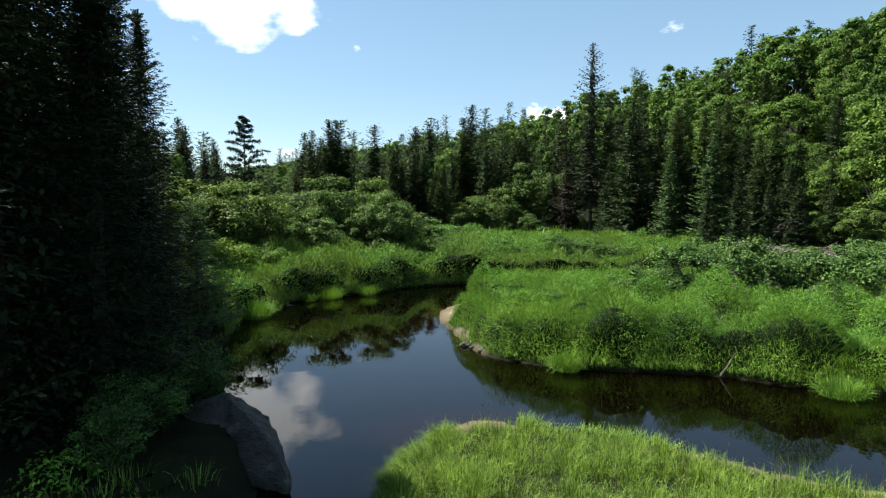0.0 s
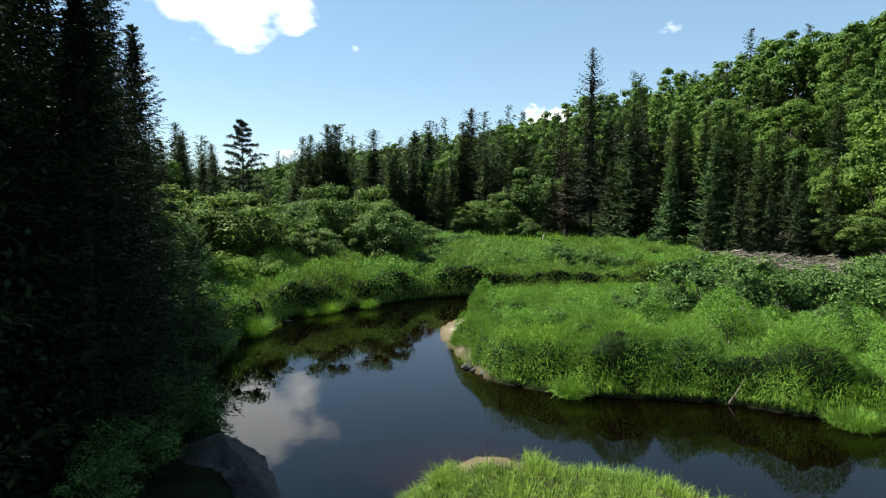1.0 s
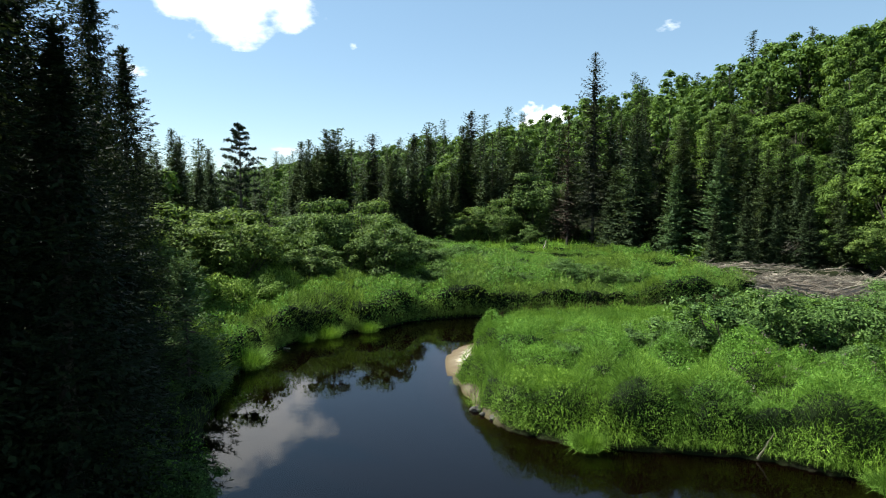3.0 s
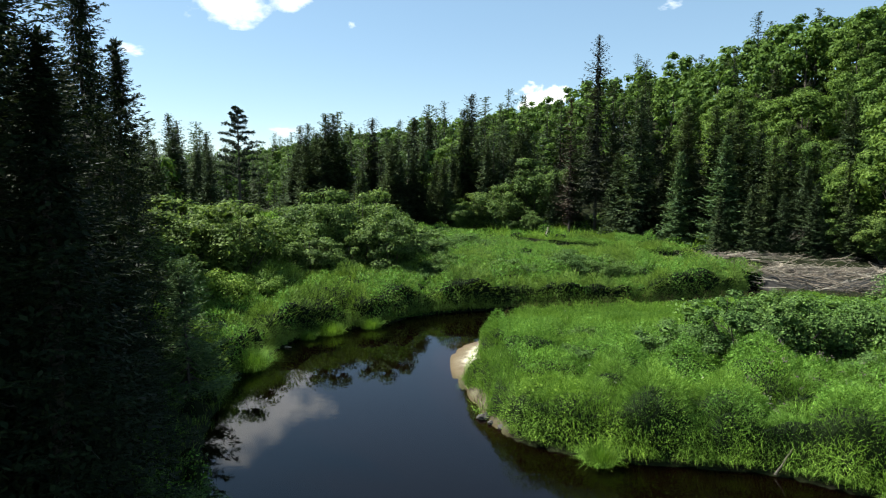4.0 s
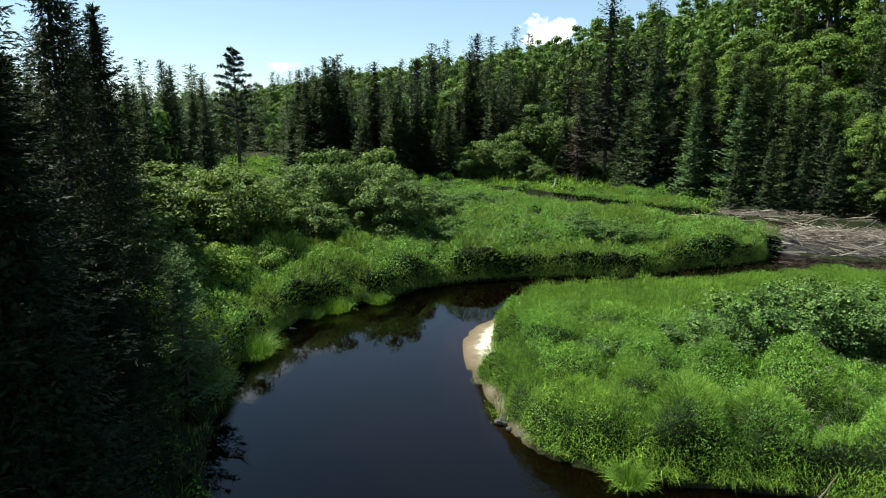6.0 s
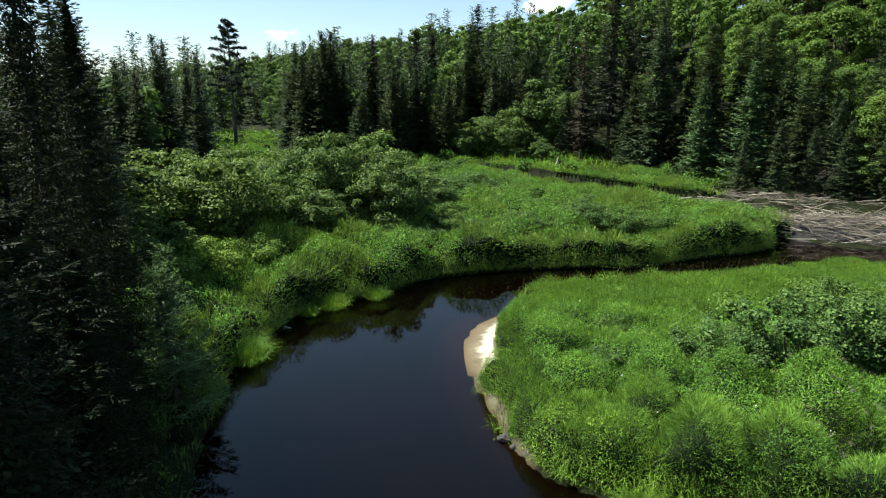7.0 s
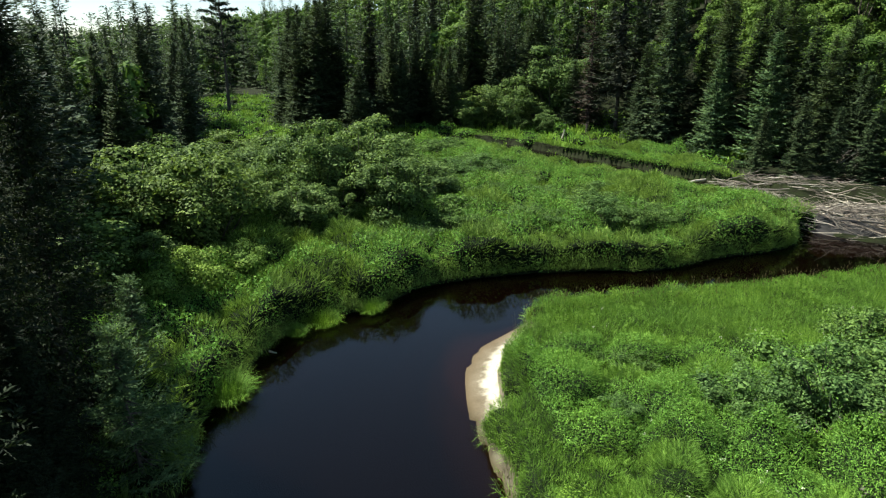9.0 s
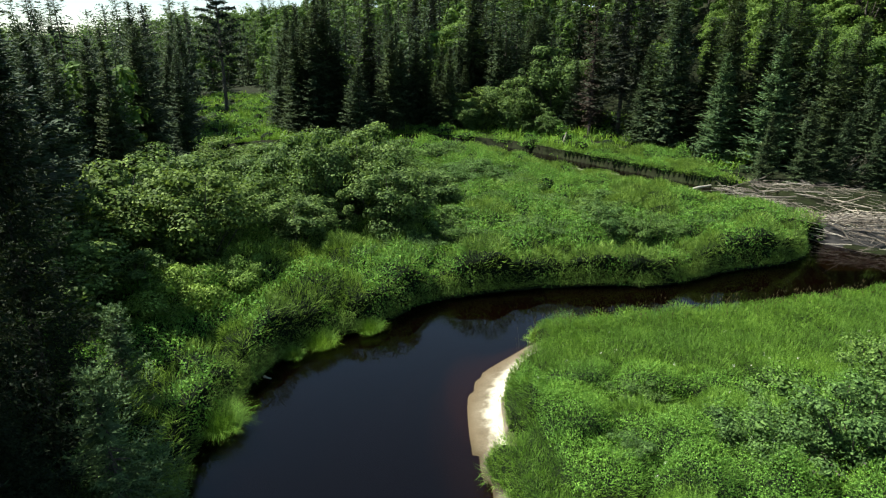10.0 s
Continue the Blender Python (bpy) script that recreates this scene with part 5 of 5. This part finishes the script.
tagged(new("dry_grass", quad_mesh("dry_grass", v, f, STRAW)), "dry straw hanging down the eroded bank", "grass", kind="stuff")


def flower_heads(r, n, box, keep, lo, hi, size, per):
    x0, x1, y0, y1 = box
    X, Y = r.uniform(x0, x1, n), r.uniform(y0, y1, n)
    d = outside(MAIN_POLY, X, Y)
    ok = keep(X, Y, d)
    X, Y = np.repeat(X[ok], per), np.repeat(Y[ok], per)
    m = len(X)
    Z = POINT.top(X, Y) + np.repeat(r.uniform(lo, hi, m // per), per)
    P = np.stack([X, Y, Z], 1) + r.normal(0, size * 0.6, (m, 3))
    nrm = unit(r.normal(0, 0.5, (m, 3)) + [0, 0, 1.0])
    way = unit(np.cross(nrm, r.normal(0, 1, (m, 3))))
    return kites(P, way, np.cross(nrm, way), np.full(m, size), np.full(m, size * 0.8)), seq_faces(m)


v, f = flower_heads(rg, 110, (1, 20, 19, 33), lambda x, y, d: point_land(x, y) & (d > 1.2), 0.0, 0.12, 0.04, 5)
tagged(new("white_flowers", quad_mesh("white_flowers", v, f, WHITEBLOOM)), "small white umbels over the herbs", "flowers", kind="stuff")
v, f = flower_heads(rg, 500, (6, 18, 19, 27), lambda x, y, d: point_land(x, y) & (d > 1) & (wob(x, y, 2.2, 4.4) > 0.66), -0.02, 0.18, 0.06, 7)
tagged(new("pink_flowers", quad_mesh("pink_flowers", v, f, PINKISH)), "dusty pink flower heads of tall weeds", "flowers", kind="stuff")


# ---- tufts standing in the shallows ----
def make_tuft(x, y, rad, tall, label):
    r = np.random.RandomState(int(abs(x * 31 + y * 7)))
    n = 1500
    a, q = r.uniform(0, 6.283, n), rad * np.sqrt(r.rand(n))
    P = np.stack([q * np.cos(a) * 0.8, q * np.sin(a) * 0.8, np.full(n, -0.12)], 1)
    v, f = blades(P, a + r.normal(0, 0.5, n), np.abs(q / rad * 0.9 + r.normal(0, 0.2, n)), tall * r.uniform(0.5, 1.2, n), 0.011 * r.uniform(0.7, 1.4, n))
    ob = tagged(new("grass_tuft", quad_mesh("grass_tuft", v, f, GRASS)), label, "grass tuft", "tufts in the shallows")
    ob.matrix_basis = pose(x, y, 0)


for x, y, rad, tall in [(10.9, 16.8, 0.6, 0.62), (-6.4, 34.9, 0.8, 0.75), (-8.7, 28.7, 0.85, 1.0), (-4.4, 36.3, 0.6, 0.7), (-7.3, 33.8, 0.4, 0.5), (3.9, 19.5, 0.45, 0.7)]:
    make_tuft(x, y, rad, tall, "bright green grass tuft standing in the shallow water")


# ---- rocks ----
def make_rock(name, label, size, seed, mat, cut=0.0):
    bm = bmesh.new()
    bmesh.ops.create_icosphere(bm, subdivisions=5, radius=1.0)
    for vtx in bm.verts:
        p = vtx.co.copy()
        k = 1 + 0.22 * noise.noise(p * 1.3 + Vector((seed, 0, 0))) + 0.07 * noise.noise(p * 4 + Vector((0, seed, 0)))
        q = p * k
        # flattened facets
        for nrm, lim in ((Vector((0.55, -0.5, 0.66)), 0.72), (Vector((-0.2, 0.5, 0.85)), 0.74), (Vector((0.9, 0.3, 0.2)), 0.8)):
            o = q.dot(nrm.normalized()) - lim
            if o > 0:
                q -= nrm.normalized() * o * 0.85
        q *= 1 + 0.05 * noise.noise(p * 5 + Vector((seed, seed, 0))) + 0.025 * noise.noise(p * 13)
        vtx.co = Vector((q.x * size[0], q.y * size[1], q.z * size[2]))
    me = bpy.data.meshes.new(name)
    bm.to_mesh(me)
    bm.free()
    for p in me.polygons:
        p.use_smooth = True
    me.materials.append(mat)
    return tagged(new(name, me), label, "rock")


def make_slab_boulder():
    """A tilted wedge: a sharp ridge falls to the water, a broad broken face below it."""
    bm = bmesh.new()
    for c in ((-4.55, 13.0, 1.2), (-3.75, 12.2, 0.86), (-2.95, 11.25, 0.36), (-2.72, 10.95, 0.2), (-2.72, 10.8, -0.6), (-3.4, 11.2, -0.6), (-4.7, 11.7, -0.3),
              (-5.6, 12.4, 0.2), (-3.9, 13.7, 0.5), (-5.4, 13.5, 1.0), (-4.3, 14.2, -0.6), (-3.0, 12.0, -0.6), (-6.3, 13.4, -0.5)):
        bm.verts.new(c)
    bmesh.ops.convex_hull(bm, input=bm.verts)
    bmesh.ops.triangulate(bm, faces=bm.faces)
    for k in range(5):
        bmesh.ops.subdivide_edges(bm, edges=bm.edges, cuts=1, use_grid_fill=True)
        bmesh.ops.smooth_vert(bm, verts=bm.verts, factor=0.12 if k in (1, 2) else 0.05, use_axis_x=True, use_axis_y=True, use_axis_z=True)
    bm.normal_update()
    for vtx in bm.verts:
        p = vtx.co
        step = noise.noise(Vector((p.x * 1.1, p.y * 1.1, p.z * 3.2)))
        k = 0.13 * noise.noise(p * 1.2) + 0.07 * abs(step) + 0.05 * noise.noise(p * 4.0) + 0.02 * noise.noise(p * 11.0) + 0.009 * noise.noise(p * 27.0)
        vtx.co = p + vtx.normal * k
    me = bpy.data.meshes.new("boulder")
    bm.to_mesh(me)
    bm.free()
    me.materials.append(ROCK)
    return tagged(new("boulder", me), "large dark lichened boulder at the water's edge", "rock")


make_slab_boulder()
for i, (x, y, s) in enumerate([(0.85, 22.9, 0.17), (1.05, 22.4, 0.1), (1.35, 22.0, 0.12), (1.0, 23.2, 0.09)]):
    rk = make_rock("stone", "pale worn stone at the foot of the bank", (s * 1.3, s, s * 0.7), 5.0 + i, ROCK)
    tagged(rk, group="stones of the bank")
    rk.matrix_basis = pose(x, y, 0.05, 0, 0, i * 50)


# ---- beaver dam and driftwood ----
def stick_mesh(name, length, r0, seed, mat, fork=False):
    r = np.random.RandomState(seed)
    s = np.linspace(-0.5, 0.5, 7)
    p = np.stack([s * length, np.cumsum(r.normal(0, 0.016 * length, 7)), np.cumsum(r.normal(0, 0.012 * length, 7))], 1)
    ch = [tube(p, np.linspace(r0, r0 * 0.45, 7), 6)]
    if fork:
        for k in (3, 4, 5):
            e = p[k] + np.array([0.22 * length, r.uniform(-0.2, 0.2) * length, r.uniform(-0.05, 0.15) * length])
            ch.append(tube(np.array([p[k], (p[k] + e) / 2 + r.normal(0, 0.02, 3), e]), [r0 * 0.6, r0 * 0.4, r0 * 0.12], 5))
    return quad_mesh(name, *join(ch), mat, True)


STICKS = [stick_mesh("stick", l, r0, 200 + i, m, fk) for i, (l, r0, m, fk) in enumerate([
    (2.6, 0.04, DEADWOOD, True), (3.4, 0.05, DEADWOOD, True), (1.7, 0.03, DEADWOOD, True), (2.2, 0.035, PEELED, False), (4.2, 0.06, DEADWOOD, True), (3.0, 0.04, PEELED, True)])]
dam = tagged(new("beaver_dam"), "sprawling beaver dam of bleached sticks and logs", "beaver dam")
dam.matrix_basis = pose(29, 53, 0)
rd = np.random.RandomState(8)
gxx, gyy = np.meshgrid(np.linspace(-7.5, 10, 44), np.linspace(-8.5, 11, 44))
dam_shore = ground_height(29.0 + gxx, 53.0 + gyy)


def dam_height(x, y):
    """Height of the pile at a place round the dam's middle."""
    front = y + 0.30 * x + 4.2
    run = smoothstep(-3.2, -0.4, front) * smoothstep(11, 7, y + 0.35 * x) * smoothstep(-7, -4.5, x + 0.2 * y) * smoothstep(9.2, 7, x)
    return run * (0.7 + 0.75 * np.exp(-(front / 2.2) ** 2))


def pile(x, y):
    """Top of the pile, or of the shore that it runs up."""
    h = float(dam_height(np.array(x), np.array(y)))
    if h < 0.08:
        return 0.0
    i, j = np.argmin(np.abs(gyy[:, 0] - y)), np.argmin(np.abs(gxx[0] - x))
    return max(h, float(dam_shore[i, j]) + 0.12)


def on_crest(x, y):
    """Most wood lies along the crest and the tail towards the meadow."""
    front = y + 0.30 * x + 4.2
    return 0.3 + 0.85 * math.exp(-(front / 2.4) ** 2) + 0.6 * math.exp(-((x + 5.2) / 1.5) ** 2)


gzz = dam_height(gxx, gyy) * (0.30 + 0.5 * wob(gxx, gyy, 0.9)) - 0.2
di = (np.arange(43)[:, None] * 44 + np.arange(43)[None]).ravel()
# mud core coloured near-black for the shade between the sticks
part("mud_core", quad_mesh("mud_core", np.stack([gxx, gyy, gzz], -1).reshape(-1, 3), np.stack([di, di + 1, di + 45, di + 44], -1), bark_material("dam_mud_shade", (0.004, 0.0035, 0.003), (0.011, 0.0095, 0.0075), 4.0), True), dam, "near-black mud, dark as the shade between the sticks")
for k in range(760):
    x, y = rd.uniform(-7, 9), rd.uniform(-8, 9)
    h = pile(x, y)
    if h < 0.08 or rd.rand() > on_crest(x, y):
        continue
    ob = part("stick", STICKS[rd.randint(6)], dam)
    ob.matrix_basis = pose(x, y, h * 0.95 - 0.12 + rd.uniform(0, 0.28), rd.normal(0, 10), rd.normal(0, 11), rd.normal(-25, 22) + 180 * (k % 2)) @ Matrix.Scale(rd.uniform(0.55, 1.15), 4)


twigs_v = []
for k in range(900):
    x, y = rd.uniform(-7, 9), rd.uniform(-8.2, 9)
    h = pile(x, y)
    if h < 0.05 or rd.rand() > on_crest(x, y):
        continue
    l, a, e = rd.uniform(0.5, 1.8), rd.normal(-0.42, 0.5), rd.normal(0, 0.2)
    w = np.array([math.cos(a) * math.cos(e), math.sin(a) * math.cos(e), math.sin(e)])
    p = np.array([x, y, h - 0.05 + rd.uniform(-0.05, 0.3)])
    twigs_v.append(tube(np.array([p - w * l / 2, p + rd.normal(0, 0.03, 3), p + w * l / 2]), [0.022, 0.018, 0.008], 4))
tagged(part("twig_tangle", quad_mesh("twig_tangle", *join(twigs_v), DEADWOOD, True), dam, "tangle of thin grey twigs"), kind="stuff")


def make_log(name, label, a, b, r0, mat, seed=1):
    a, b = Vector(a), Vector(b)
    me = stick_mesh(name, (b - a).length, r0, seed, mat)
    ob = tagged(new(name, me), label, "log", "driftwood")
    ob.matrix_basis = Matrix.Translation((a + b) / 2) @ (b - a).to_track_quat("X", "Z").to_matrix().to_4x4()


make_log("fallen_log", "long bleached log lying across the pond", (11.4, 71.2, 0.5), (15.8, 68.6, 0.42), 0.13, PEELED, 4)
make_log("fallen_log", "pale log on the pond's edge near the dam", (20.2, 62.7, 0.40), (23.6, 64.0, 0.75), 0.12, PEELED, 5)
make_log("fallen_log", "grey log leading from the meadow to the dam", (21.6, 59.6, 0.45), (26.2, 57.0, 0.95), 0.11, DEADWOOD, 6)
make_log("broken_stump", "short bleached snag in the far grass", (13.4, 84.8, 0.8), (13.8, 85.0, 2.2), 0.12, PEELED, 7)
make_log("driftwood", "small pale piece of floating driftwood", (-8.05, 32.1, 0.02), (-7.7, 31.9, 0.05), 0.05, PEELED, 8)
make_log("driftwood", "dead branch lying on the sandbar's end", (2.7, 34.7, 0.16), (3.7, 34.5, 0.24), 0.07, DEADWOOD, 9)
make_log("driftwood", "grey branch at the foot of the island bank", (8.4, 18.6, 0.05), (8.9, 18.7, 0.75), 0.03, DEADWOOD, 10)
# windfall on the slope over the dam
wf = tagged(new("windfall"), "tangle of bare dead branches on the slope", "dead wood")
wf.matrix_basis = pose(33.6, 61.0, float(ground_height(np.array([33.6]), np.array([61.0]))[0]) + 1.2)
for k in range(18):
    ob = part("dead_branch", STICKS[(0, 1, 2, 4)[k % 4]], wf)
    ob.matrix_basis = pose(rd.normal(0, 1.0), rd.normal(0, 0.8), rd.uniform(-0.3, 0.9), rd.normal(0, 10), rd.normal(-28, 9), rd.normal(15, 16)) @ Matrix.Diagonal((0.75, 0.4, 0.4, 1))

# ---- clouds ----
def cloud_material(name, seed, soft, level, stretch_x):
    m, nt, nodes, links, bsdf = material(name)
    nodes.remove(bsdf)
    tc = nodes.new("ShaderNodeTexCoord")
    sep = nodes.new("ShaderNodeSeparateXYZ")
    links.new(tc.outputs["Object"], sep.inputs[0])
    ln = nodes.new("ShaderNodeVectorMath")
    ln.operation = 'LENGTH'
    links.new(tc.outputs["Object"], ln.inputs[0])
    mp = nodes.new("ShaderNodeMapping")
    mp.inputs["Location"].default_value = (seed, seed * 0.7, 0)
    mp.inputs["Scale"].default_value = (stretch_x, 1.0, 1.0)
    links.new(tc.outputs["Object"], mp.inputs[0])
    n = nodes.new("ShaderNodeTexNoise")
    n.inputs["Scale"].default_value = 1.7
    n.inputs["Detail"].default_value = 9.0
    n.inputs["Roughness"].default_value = 0.55
    links.new(mp.outputs[0], n.inputs["Vector"])
    # density: noise minus distance from the middle
    ma = nodes.new("ShaderNodeMath")
    ma.operation = 'MULTIPLY_ADD'
    links.new(ln.outputs["Value"], ma.inputs[0])
    ma.inputs[1].default_value = -0.62
    links.new(n.outputs[0], ma.inputs[2])
    mr = nodes.new("ShaderNodeMapRange")
    mr.inputs[1].default_value, mr.inputs[2].default_value = level, level + soft
    links.new(ma.outputs[0], mr.inputs[0])
    em = nodes.new("ShaderNodeEmission")
    shade = ramp_node(nodes, links, n.outputs[0], [(0.35, (0.86, 0.89, 0.94)), (0.6, (1.0, 1.0, 1.0))])
    links.new(shade.outputs[0], em.inputs[0])
    em.inputs[1].default_value = 0.56
    tp = nodes.new("ShaderNodeBsdfTransparent")
    mx = nodes.new("ShaderNodeMixShader")
    links.new(mr.outputs[0], mx.inputs[0])
    links.new(tp.outputs[0], mx.inputs[1])
    links.new(em.outputs[0], mx.inputs[2])
    links.new(mx.outputs[0], nodes["Material Output"].inputs[0])
    return m


def make_cloud(azimuth, elev, half_w, half_h, seed, soft, level, label, stretch_x=1.0):
    """A far cloud in the sky: a shallow bowl of cloud 3 km off. Degrees; azimuth clockwise from +y."""
    D = 3000.0
    az, el = radians(azimuth), radians(elev)
    c = Vector((math.sin(az) * math.cos(el), math.cos(az) * math.cos(el), math.sin(el))) * D
    s = np.linspace(-1, 1, 13)
    X, Y = np.meshgrid(s, s)
    Z = 0.12 * (X * X + Y * Y)
    k = (np.arange(12)[:, None] * 13 + np.arange(12)[None]).ravel()
    me = quad_mesh("cloud", np.stack([X, Y, Z], -1).reshape(-1, 3), np.stack([k, k + 1, k + 14, k + 13], -1), cloud_material("cloud_vapour", seed, soft, level, stretch_x), True)
    ob = tagged(new("cloud", me), label, "cloud", "clouds", "structure")
    m = look(c, (0, 0, 5))
    ob.matrix_basis = m @ Matrix.Diagonal((D * math.tan(radians(half_w)), D * math.tan(radians(half_h)), D * math.tan(radians(half_h)), 1))


make_cloud(-18.2, 18.4, 8.4, 5.6, 2.0, 0.2, -0.07, "bright white fair-weather cloud")
make_cloud(9.4, 7.6, 2.8, 1.8, 5.0, 0.16, 0.0, "small white cloud behind the ridge")
make_cloud(19.8, 14.7, 1.6, 0.8, 8.0, 0.7, 0.2, "faint wisp of cloud")
make_cloud(-7.7, 13.8, 0.9, 0.6, 11.0, 0.7, 0.24, "tiny wisp of cloud")
make_cloud(-13.5, 4.7, 2.2, 0.7, 14.0, 0.5, 0.08, "low white cloud over the far woods")
make_cloud(-25.5, 10.8, 1.6, 0.7, 17.0, 0.5, 0.10, "thin wisp of cloud")
